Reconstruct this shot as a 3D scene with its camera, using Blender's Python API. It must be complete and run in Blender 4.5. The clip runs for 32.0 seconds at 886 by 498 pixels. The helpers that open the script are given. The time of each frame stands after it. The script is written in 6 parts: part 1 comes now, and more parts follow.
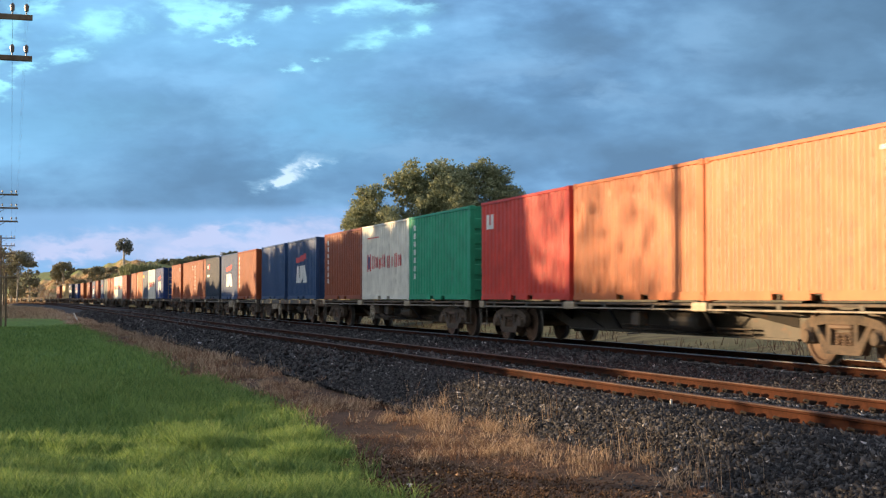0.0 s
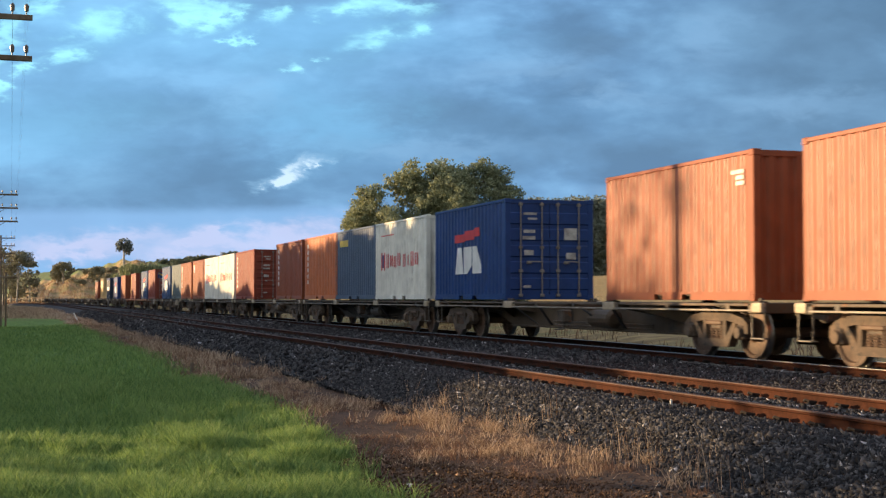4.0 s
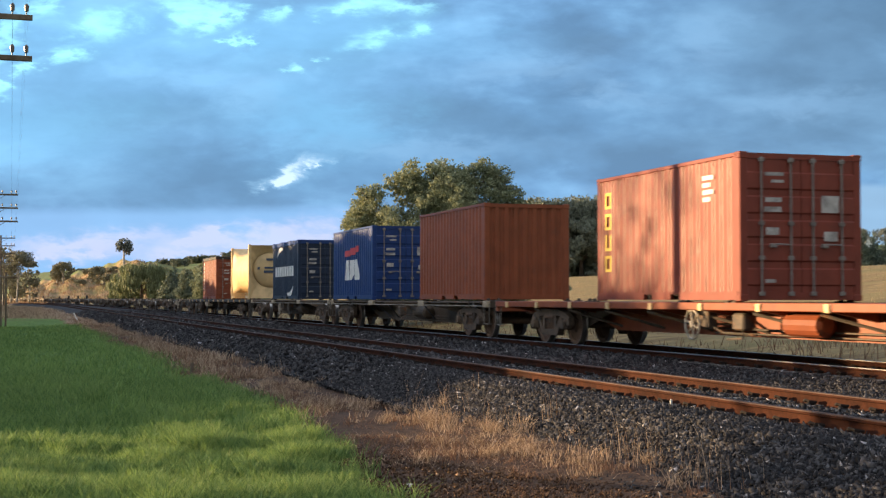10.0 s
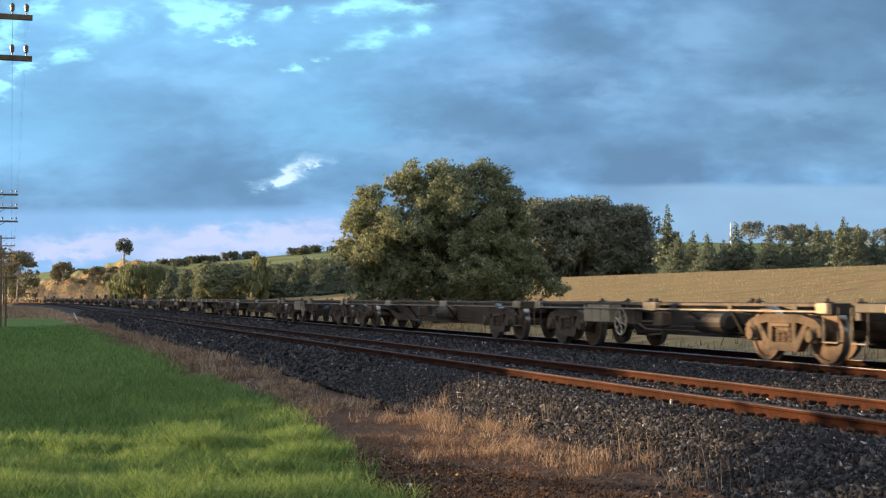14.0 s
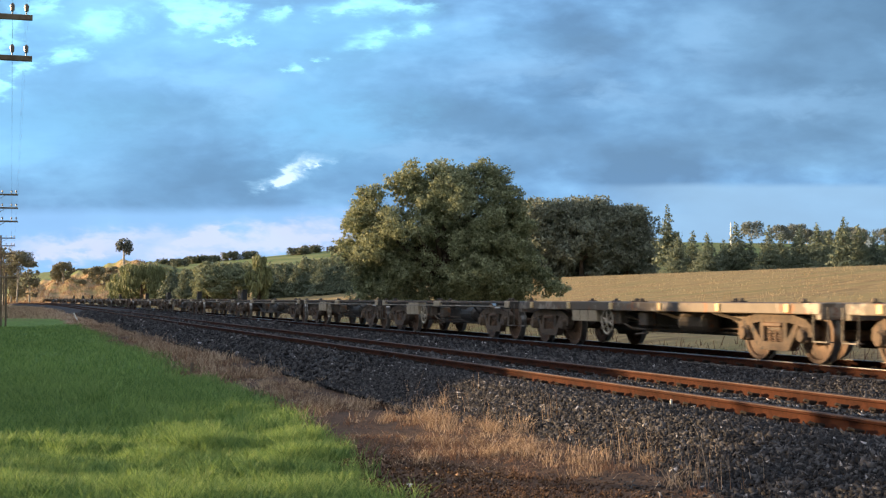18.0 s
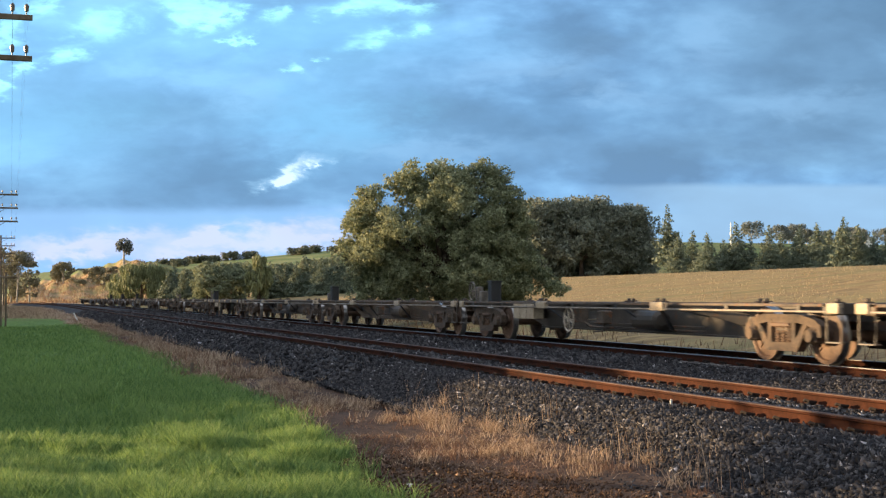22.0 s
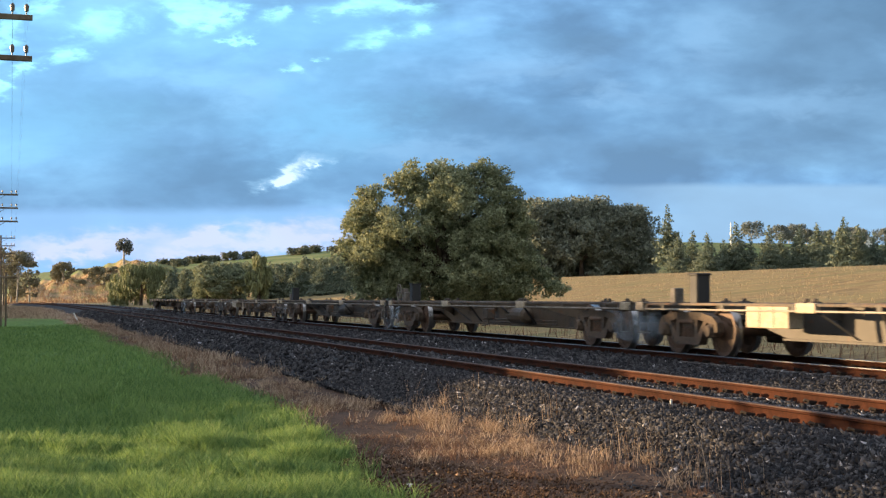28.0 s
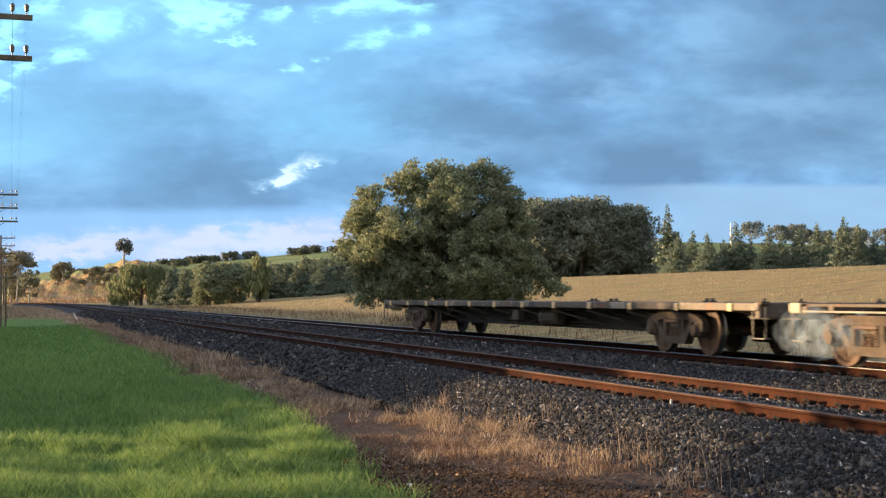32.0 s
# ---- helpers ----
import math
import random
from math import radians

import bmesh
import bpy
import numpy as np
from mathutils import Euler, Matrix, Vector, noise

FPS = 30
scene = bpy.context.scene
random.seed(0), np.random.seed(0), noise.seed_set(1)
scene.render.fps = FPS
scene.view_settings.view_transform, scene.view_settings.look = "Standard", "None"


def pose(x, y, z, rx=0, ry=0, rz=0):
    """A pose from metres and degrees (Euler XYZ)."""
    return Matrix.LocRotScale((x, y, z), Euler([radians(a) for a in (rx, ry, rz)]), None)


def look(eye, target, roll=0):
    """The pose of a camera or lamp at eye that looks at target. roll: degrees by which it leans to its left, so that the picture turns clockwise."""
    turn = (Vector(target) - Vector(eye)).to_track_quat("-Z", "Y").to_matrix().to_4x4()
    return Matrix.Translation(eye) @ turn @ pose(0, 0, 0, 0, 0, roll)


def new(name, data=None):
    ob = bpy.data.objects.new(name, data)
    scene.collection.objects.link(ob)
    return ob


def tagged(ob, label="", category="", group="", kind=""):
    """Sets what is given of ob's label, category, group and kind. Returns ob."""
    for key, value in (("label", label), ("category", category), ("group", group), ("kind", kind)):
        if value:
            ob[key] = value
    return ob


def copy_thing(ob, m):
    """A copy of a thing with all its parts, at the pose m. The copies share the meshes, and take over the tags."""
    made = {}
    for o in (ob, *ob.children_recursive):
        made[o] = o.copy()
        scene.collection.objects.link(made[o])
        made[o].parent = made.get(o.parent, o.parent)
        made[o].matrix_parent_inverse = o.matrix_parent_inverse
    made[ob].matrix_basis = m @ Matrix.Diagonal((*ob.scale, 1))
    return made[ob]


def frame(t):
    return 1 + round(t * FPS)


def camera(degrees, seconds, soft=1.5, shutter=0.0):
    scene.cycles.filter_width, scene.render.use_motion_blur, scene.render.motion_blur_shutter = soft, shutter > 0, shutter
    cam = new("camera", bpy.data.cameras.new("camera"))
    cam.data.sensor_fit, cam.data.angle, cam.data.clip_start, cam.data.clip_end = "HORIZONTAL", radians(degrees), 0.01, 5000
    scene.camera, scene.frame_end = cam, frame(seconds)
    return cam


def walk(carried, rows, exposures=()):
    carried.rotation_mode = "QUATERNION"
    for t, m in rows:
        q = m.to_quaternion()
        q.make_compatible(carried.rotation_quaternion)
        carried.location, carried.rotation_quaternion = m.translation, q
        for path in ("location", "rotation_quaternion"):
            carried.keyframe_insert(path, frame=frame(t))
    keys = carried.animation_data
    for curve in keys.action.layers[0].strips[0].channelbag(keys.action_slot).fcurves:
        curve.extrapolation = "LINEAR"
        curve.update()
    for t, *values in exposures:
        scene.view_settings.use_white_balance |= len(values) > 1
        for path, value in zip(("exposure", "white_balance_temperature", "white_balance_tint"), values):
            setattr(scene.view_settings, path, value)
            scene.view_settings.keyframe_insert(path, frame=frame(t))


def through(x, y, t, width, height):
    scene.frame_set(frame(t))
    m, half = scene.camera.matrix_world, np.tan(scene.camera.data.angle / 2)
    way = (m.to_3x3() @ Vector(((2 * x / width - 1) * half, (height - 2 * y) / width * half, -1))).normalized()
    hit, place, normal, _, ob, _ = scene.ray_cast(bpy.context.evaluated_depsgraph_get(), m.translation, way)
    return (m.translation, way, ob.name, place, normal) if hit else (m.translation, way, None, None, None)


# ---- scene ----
CAM_Z = 1.06
YAW, PITCH = 17.41, 2.05
cam = camera(35.69, 32.0, soft=1.3, shutter=0.15)
aim = (math.sin(radians(YAW)), math.cos(radians(YAW)), CAM_Z + math.tan(radians(PITCH)))
walk(cam, [(0.0, look((0, 0, CAM_Z), aim)), (32.0, look((0, 0, CAM_Z), aim))],
     exposures=[(0.0, 1.16), (1.0, 0.95), (2.0, 1.1), (3.0, 1.16), (3.5, 1.16), (5.5, 1.08), (6.0, 1.05), (7.0, 0.88), (8.0, 1.02), (9.0, 1.28), (10.0, 1.32), (11.0, 1.2), (12.0, 1.27), (13.0, 1.03), (14.0, 1.26), (14.5, 1.3), (18.5, 1.42), (32.0, 1.44)])

# ---- world and sun ----
SUN_AZ, SUN_EL = 57.0, 6.0          # degrees left of +Y, degrees up
sun_way = Vector((-math.sin(radians(SUN_AZ)) * math.cos(radians(SUN_EL)),
                  math.cos(radians(SUN_AZ)) * math.cos(radians(SUN_EL)), math.sin(radians(SUN_EL))))


class Nodes:
    """Short calls for building a node tree."""

    def __init__(self, tree):
        self.t = tree
        self.n = tree.nodes
        self.n.clear()

    def put(self, value, socket):
        if isinstance(value, bpy.types.NodeSocket):
            self.t.links.new(value, socket)
        elif value is not None:
            socket.default_value = value

    def math(self, op, a, b=None, c=None, clamp=False):
        m = self.n.new("ShaderNodeMath")
        m.operation, m.use_clamp = op, clamp
        for i, v in enumerate((a, b, c)):
            self.put(v, m.inputs[i])
        return m.outputs[0]

    def mix(self, f, a, b, kind="MIX"):
        m = self.n.new("ShaderNodeMix")
        m.data_type, m.blend_type = "RGBA", kind
        self.put(f, m.inputs[0])
        self.put(a if not isinstance(a, tuple) else (*a, 1), m.inputs[6])
        self.put(b if not isinstance(b, tuple) else (*b, 1), m.inputs[7])
        return m.outputs[2]

    def noise(self, vec, scale, detail=4, rough=0.55, distort=0.0):
        m = self.n.new("ShaderNodeTexNoise")
        self.put(vec, m.inputs["Vector"])
        m.inputs["Scale"].default_value, m.inputs["Detail"].default_value = scale, detail
        m.inputs["Roughness"].default_value, m.inputs["Distortion"].default_value = rough, distort
        return m.outputs[0]

    def ramp(self, f, stops, mode="LINEAR"):
        m = self.n.new("ShaderNodeValToRGB")
        m.color_ramp.interpolation = mode
        e = m.color_ramp.elements
        while len(e) < len(stops):
            e.new(0.5)
        for k, (p, c) in zip(e, stops):
            k.position, k.color = p, (*c, 1) if isinstance(c, tuple) else (c, c, c, 1)
        self.put(f, m.inputs[0])
        return m.outputs[0]

    def step(self, v, a, b):
        m = self.n.new("ShaderNodeMapRange")
        m.interpolation_type = "SMOOTHSTEP"
        self.put(v, m.inputs[0])
        self.put(a, m.inputs[1])
        self.put(b, m.inputs[2])
        return m.outputs[0]

    def scaled(self, vec, s):
        m = self.n.new("ShaderNodeMapping")
        self.put(vec, m.inputs[0])
        m.inputs["Scale"].default_value = s
        return m.outputs[0]

    def coords(self, which="Object"):
        return self.n.new("ShaderNodeTexCoord").outputs[which]


world = bpy.data.worlds.new("sky")
scene.world = world
world.use_nodes = True
g = Nodes(world.node_tree)
way = g.coords("Generated")
sep = g.n.new("ShaderNodeSeparateXYZ")
g.put(way, sep.inputs[0])
dx, dy, dz = sep.outputs
# turn to the valley's axis: a = sideways, b = forwards
ca, sa = math.cos(radians(YAW)), math.sin(radians(YAW))
fwd = g.math("ADD", g.math("MULTIPLY", dx, sa), g.math("MULTIPLY", dy, ca))
side = g.math("SUBTRACT", g.math("MULTIPLY", dx, ca), g.math("MULTIPLY", dy, sa))
ahead = g.math("MAXIMUM", fwd, 0.12)
across = g.math("DIVIDE", side, ahead)          # tangent of the bearing from the valley's axis
above = g.math("DIVIDE", dz, ahead)             # tangent of the height
comb = g.n.new("ShaderNodeCombineXYZ")
g.put(across, comb.inputs[0])
g.put(g.math("MULTIPLY", above, 2.3), comb.inputs[1])
sheet = comb.outputs[0]
n1 = g.noise(sheet, 6.0, 5, 0.55, 0.5)
n2 = g.noise(sheet, 17.0, 6, 0.6, 0.4)
n3 = g.noise(sheet, 45.0, 5, 0.6, 0.2)
warp_u = g.math("ADD", across, g.math("ADD", g.math("MULTIPLY", g.math("SUBTRACT", n2, 0.5), 0.10), g.math("MULTIPLY", g.math("SUBTRACT", n3, 0.5), 0.05)))
warp_v = g.math("ADD", above, g.math("ADD", g.math("MULTIPLY", g.math("SUBTRACT", n1, 0.5), 0.05), g.math("MULTIPLY", g.math("SUBTRACT", n3, 0.5), 0.028)))


def puff(u, v, ru, rv, tilt=0.0):
    """A soft patch of cloud centred at tangents u, v."""
    a = g.math("SUBTRACT", warp_u, u)
    b = g.math("SUBTRACT", g.math("SUBTRACT", warp_v, v), g.math("MULTIPLY", a, tilt))
    q = g.math("ADD", g.math("POWER", g.math("ABSOLUTE", g.math("DIVIDE", a, ru)), 2.0), g.math("POWER", g.math("ABSOLUTE", g.math("DIVIDE", b, rv)), 2.0))
    return g.math("EXPONENT", g.math("MULTIPLY", q, -1.0))


def puffs(rows):
    total = None
    for r in rows:
        p = puff(*r)
        total = p if total is None else g.math("ADD", total, p)
    return total


sky = g.n.new("ShaderNodeTexSky")
sky.sky_type, sky.sun_disc = "NISHITA", False
sky.sun_elevation, sky.sun_rotation = radians(SUN_EL), radians(-SUN_AZ)
m1, m2 = g.noise(sheet, 7.0, 4, 0.5, 0.1), g.noise(sheet, 17.0, 6, 0.55, 0.15)
shape = g.math("ADD", g.math("MULTIPLY", m1, 0.55), g.math("MULTIPLY", m2, 0.45))
cloud = g.ramp(shape, [(0.39, (0.088, 0.185, 0.335)), (0.50, (0.125, 0.27, 0.48)), (0.61, (0.19, 0.40, 0.66))])
# darker, greyer overcast to the right and a slate band across the middle
grey = g.math("MULTIPLY", g.step(across, 0.02, 0.30), g.step(above, 0.07, 0.13))
cloud = g.mix(g.math("MULTIPLY", grey, 0.80), cloud, g.mix(g.step(shape, 0.26, 0.74), (0.076, 0.157, 0.264), (0.122, 0.240, 0.390)))
slate = puffs([(-0.16, 0.085, 0.17, 0.022), (-0.22, 0.135, 0.10, 0.016), (0.02, 0.125, 0.12, 0.03)])
cloud = g.mix(g.math("MULTIPLY", slate, 0.55, clamp=True), cloud, (0.082, 0.195, 0.35))
heavy = puffs([(-0.092, 0.174, 0.060, 0.010), (-0.248, 0.127, 0.090, 0.016, 0.05), (-0.01, 0.136, 0.07, 0.016, -0.1), (0.265, 0.196, 0.06, 0.03), (0.21, 0.102, 0.15, 0.014), (0.10, 0.185, 0.05, 0.012)])
cloud = g.mix(g.math("MULTIPLY", heavy, 0.42, clamp=True), cloud, (0.088, 0.172, 0.285))
lit_edge = puffs([(0.198, 0.192, 0.022, 0.018, 0.5), (0.124, 0.147, 0.030, 0.010, -0.15), (-0.137, 0.146, 0.020, 0.014), (0.06, 0.165, 0.05, 0.008, 0.1), (0.26, 0.142, 0.06, 0.010), (-0.02, 0.110, 0.08, 0.008)])
cloud = g.mix(g.math("MULTIPLY", lit_edge, 0.45, clamp=True), cloud, (0.20, 0.37, 0.58))
# breaks where the bright upper air shows
bright = puffs([(-0.27, 0.20, 0.12, 0.05), (-0.08, 0.195, 0.10, 0.03), (-0.30, 0.12, 0.09, 0.03), (-0.09, 0.13, 0.06, 0.03)])
cloud = g.mix(g.math("MULTIPLY", g.math("MINIMUM", bright, 1.0), 0.50), cloud, (0.20, 0.52, 0.83))
gap = puffs([(-0.335, 0.162, 0.016, 0.014), (-0.318, 0.150, 0.010, 0.006), (-0.325, 0.195, 0.012, 0.020), (-0.272, 0.176, 0.016, 0.006), (-0.252, 0.200, 0.022, 0.010, 0.35), (-0.183, 0.212, 0.022, 0.014), (-0.166, 0.205, 0.010, 0.008),
             (-0.120, 0.213, 0.014, 0.008), (-0.101, 0.167, 0.008, 0.005), (-0.055, 0.187, 0.022, 0.008, 0.15), (-0.015, 0.198, 0.013, 0.007), (-0.294, 0.214, 0.016, 0.010), (-0.297, 0.165, 0.008, 0.005),
             (-0.065, 0.211, 0.016, 0.007), (-0.035, 0.215, 0.018, 0.006), (-0.145, 0.190, 0.006, 0.005)])
gap = g.math("MULTIPLY", gap, g.math("ADD", 0.35, g.math("MULTIPLY", n2, 1.3)))
cloud = g.mix(g.math("MULTIPLY", g.step(gap, 0.0, 1.3), 0.85), cloud, (0.36, 0.86, 1.0))
wisp = puffs([(-0.104, 0.0945, 0.013, 0.0055, 0.35), (-0.117, 0.083, 0.008, 0.0050, 0.3), (-0.0905, 0.0945, 0.0045, 0.004), (-0.128, 0.085, 0.014, 0.0045, 0.2), (-0.106, 0.086, 0.016, 0.0045, 0.2)])
wisp = g.math("MULTIPLY", wisp, g.math("ADD", 0.45, g.math("MULTIPLY", n3, 1.1)))
cloud = g.mix(g.step(wisp, 0.48, 1.25), cloud, (0.64, 0.78, 0.90))
cloud = g.mix(g.math("MULTIPLY", g.step(wisp, 0.04, 0.5), 0.35), cloud, (0.25, 0.47, 0.70))
# pale air low over the hills, under the flat base of the cloud
base_v = g.math("ADD", above, g.math("MULTIPLY", g.math("SUBTRACT", n1, 0.5), 0.012))
low = g.math("SUBTRACT", 1.0, g.step(base_v, 0.060, 0.070))
pale = g.mix(g.step(across, -0.05, 0.2), (0.195, 0.385, 0.665), (0.22, 0.37, 0.545))
low = g.math("MAXIMUM", low, g.math("MULTIPLY", g.step(across, 0.06, 0.2), g.math("SUBTRACT", 1.0, g.step(base_v, 0.0785, 0.0845))))
cloud = g.mix(g.math("MULTIPLY", low, 0.8), cloud, pale)
glow = puffs([(-0.17, 0.050, 0.010, 0.007), (-0.15, 0.046, 0.07, 0.007, 0.06), (-0.27, 0.044, 0.06, 0.006, 0.08), (-0.285, 0.036, 0.010, 0.004), (-0.257, 0.036, 0.010, 0.005), (-0.19, 0.034, 0.03, 0.005), (-0.10, 0.040, 0.03, 0.006)])
cloud = g.mix(g.math("MULTIPLY", g.math("MINIMUM", glow, 1.0), 0.42), cloud, (0.70, 0.62, 0.80))
# all round and overhead the same broken overcast
round_ = g.mix(g.step(dz, 0.1, 0.6), (0.23, 0.25, 0.28), (0.88, 0.90, 0.98))
# brighter on the sun's side, duller behind
sunward = g.math("ADD", g.math("ADD", g.math("MULTIPLY", dx, sun_way.x), g.math("MULTIPLY", dy, sun_way.y)), g.math("MULTIPLY", dz, sun_way.z))
gain = g.math("ADD", 0.52, g.math("MULTIPLY", g.step(sunward, -0.6, 0.6), 0.82))
shine = g.n.new("ShaderNodeCombineXYZ")
for i in range(3):
    g.put(gain, shine.inputs[i])
round_ = g.mix(1.0, round_, shine.outputs[0], "MULTIPLY")
cloud = g.mix(g.step(fwd, 0.15, 0.45), round_, cloud)
bg = g.n.new("ShaderNodeBackground")
g.put(cloud, bg.inputs[0])
bg.inputs[1].default_value = 0.62
bg2 = g.n.new("ShaderNodeBackground")
g.put(sky.outputs[0], bg2.inputs[0])
bg2.inputs[1].default_value = 0.10
both = g.n.new("ShaderNodeMixShader")
g.put(g.math("SUBTRACT", 0.30, g.math("MULTIPLY", g.step(fwd, 0.15, 0.6), 0.26)), both.inputs[0])
g.t.links.new(bg.outputs[0], both.inputs[1])
g.t.links.new(bg2.outputs[0], both.inputs[2])
out = g.n.new("ShaderNodeOutputWorld")
g.t.links.new(both.outputs[0], out.inputs[0])

sun = new("sun", bpy.data.lights.new("sun", "SUN"))
sun.data.energy, sun.data.angle, sun.data.color = 5.1, radians(0.7), (1.0, 0.68, 0.36)
sun.matrix_world = look(sun_way * 100, (0, 0, 0))

# ---- materials ----


def material(name, base, rough=0.7, metal=0.0, spots=(), bump=0.0, bump_scale=40.0, scale=1.0, coat=0.0, spec=0.5):
    """base: colour, or a (dark, light) pair blended by noise at two scales. spots: (colour, scale, threshold) stains."""
    m = bpy.data.materials.new(name)
    m.use_nodes = True
    k = Nodes(m.node_tree)
    p = k.n.new("ShaderNodeBsdfPrincipled")
    o = k.n.new("ShaderNodeOutputMaterial")
    k.t.links.new(p.outputs[0], o.inputs[0])
    v = k.coords("Object")
    if isinstance(base[0], tuple):
        f = k.math("ADD", k.math("MULTIPLY", k.noise(v, 1.3 * scale, 4), 0.6), k.math("MULTIPLY", k.noise(v, 17 * scale, 4), 0.4))
        col = k.mix(k.step(f, 0.35, 0.65), base[0], base[1])
    else:
        f = k.noise(v, 2.0 * scale, 5)
        col = k.mix(k.step(f, 0.3, 0.75), tuple(c * 0.82 for c in base), tuple(min(1, c * 1.12) for c in base))
    for c, s, th in spots:
        col = k.mix(k.step(k.noise(v, s, 6, 0.65), th, th + 0.09), col, c)
    k.put(col, p.inputs["Base Color"])
    p.inputs["Metallic"].default_value = metal
    p.inputs["Specular IOR Level"].default_value = spec
    k.put(k.math("ADD", rough - 0.08, k.math("MULTIPLY", k.noise(v, 6 * scale, 4), 0.16)), p.inputs["Roughness"])
    p.inputs["Coat Weight"].default_value = coat
    if bump:
        b = k.n.new("ShaderNodeBump")
        b.inputs["Strength"].default_value, b.inputs["Distance"].default_value = bump, 0.02
        k.put(k.noise(v, bump_scale, 5), b.inputs["Height"])
        k.t.links.new(b.outputs[0], p.inputs["Normal"])
    return m


# ---- mesh builder ----


class Shape:
    """Gathers plain pieces and turns them into one mesh."""

    def __init__(self):
        self.v, self.f = [], []

    def add(self, verts, faces):
        n = len(self.v)
        self.v += verts
        self.f += [tuple(i + n for i in q) for q in faces]

    def box(self, x0, x1, y0, y1, z0, z1):
        self.add([(x, y, z) for z in (z0, z1) for y in (y0, y1) for x in (x0, x1)],
                 [(0, 2, 3, 1), (4, 5, 7, 6), (0, 1, 5, 4), (2, 6, 7, 3), (0, 4, 6, 2), (1, 3, 7, 5)])

    def bevelled(self, x0, x1, y0, y1, z0, z1, r):
        """A box whose upright and top edges are chamfered."""
        def ring(d, z):
            return [(x0 + d + r, y0 + d, z), (x1 - d - r, y0 + d, z), (x1 - d, y0 + d + r, z), (x1 - d, y1 - d - r, z),
                    (x1 - d - r, y1 - d, z), (x0 + d + r, y1 - d, z), (x0 + d, y1 - d - r, z), (x0 + d, y0 + d + r, z)]
        self.loft([ring(r, z0), ring(0, z0 + r), ring(0, z1 - r), ring(r, z1)])

    def loft(self, rings, caps=True):
        n = len(rings[0])
        faces = []
        for i in range(len(rings) - 1):
            for j in range(n):
                k = (j + 1) % n
                faces.append((i * n + j, i * n + k, (i + 1) * n + k, (i + 1) * n + j))
        if caps:
            faces += [tuple(range(n - 1, -1, -1)), tuple(range((len(rings) - 1) * n, len(rings) * n))]
        self.add([p for r in rings for p in r], faces)

    def tube(self, path, radii, sides=8):
        """A round bar along a path; radii: one number, or one for each point."""
        pts = [Vector(p) for p in path]
        if isinstance(radii, (int, float)):
            radii = [radii] * len(pts)
        rings = []
        for i, p in enumerate(pts):
            d = (pts[min(i + 1, len(pts) - 1)] - pts[max(i - 1, 0)]).normalized()
            a = d.cross(Vector((0, 0, 1)) if abs(d.z) < 0.9 else Vector((1, 0, 0))).normalized()
            b = d.cross(a)
            rings.append([tuple(p + (a * math.cos(t) + b * math.sin(t)) * radii[i])
                          for t in (2 * math.pi * j / sides for j in range(sides))])
        self.loft(rings)

    def lathe_x(self, cx, cy, cz, profile, sides=20):
        """Turned about the x axis; profile: (x, radius)."""
        rings = [[(cx + x, cy + r * math.cos(t), cz + r * math.sin(t)) for t in (2 * math.pi * j / sides for j in range(sides))]
                 for x, r in profile]
        self.loft(rings)

    def slab(self, outline, x0, x1):
        """An outline in (y, z) pushed along x."""
        self.loft([[(x0, y, z) for y, z in outline], [(x1, y, z) for y, z in outline]])

    def beam(self, outline, y0, y1):
        """An outline in (x, z) pushed along y."""
        self.loft([[(x, y0, z) for x, z in outline], [(x, y1, z) for x, z in outline]])

    def mesh(self, name, mat, smooth=False):
        me = bpy.data.meshes.new(name)
        me.from_pydata(self.v, [], self.f)
        if mat:
            me.materials.append(mat)
        b = bmesh.new()
        b.from_mesh(me)
        bmesh.ops.recalc_face_normals(b, faces=b.faces)
        b.to_mesh(me)
        b.free()
        if smooth:
            me.polygons.foreach_set("use_smooth", [True] * len(me.polygons))
        return me


def part(name, shape, mat, parent, label="", smooth=False, at=None):
    me = shape if isinstance(shape, bpy.types.Mesh) else shape.mesh(name, mat, smooth)
    ob = new(name, me)
    ob.parent = parent
    if at is not None:
        ob.matrix_basis = at
    if label:
        tagged(ob, label)
    return ob


def raw_mesh(name, verts, faces, mat, smooth=False):
    """verts (n,3) and faces (m,k) as arrays, all faces alike."""
    me = bpy.data.meshes.new(name)
    verts, faces = np.asarray(verts, np.float32), np.asarray(faces, np.int32)
    k = faces.shape[1]
    me.vertices.add(len(verts))
    me.vertices.foreach_set("co", verts.ravel())
    me.loops.add(faces.size)
    me.loops.foreach_set("vertex_index", faces.ravel())
    me.polygons.add(len(faces))
    me.polygons.foreach_set("loop_start", np.arange(0, faces.size, k, dtype=np.int32))
    if smooth:
        me.polygons.foreach_set("use_smooth", np.ones(len(faces), bool))
    me.update(calc_edges=True)
    me.validate()
    me.materials.append(mat)
    return me


# ---- the line: straight, then a long bend to the left ----
LINE_X, NEAR_X = 13.16, 7.96
BEND_Y, BEND_R = 200.0, 1400.0


def line_at(s, off=0.0):
    """Place and heading (degrees, leftwards) s metres up the line."""
    if s < BEND_Y:
        return LINE_X + off, s, 0.0
    a = (s - BEND_Y) / BEND_R
    return LINE_X - BEND_R * (1 - math.cos(a)) + off * math.cos(a), BEND_Y + BEND_R * math.sin(a) + off * math.sin(a), math.degrees(a)


def line_x(y):
    y = np.asarray(y, float)
    return LINE_X - np.where(y > BEND_Y, (y - BEND_Y) ** 2 / (2 * BEND_R), 0)


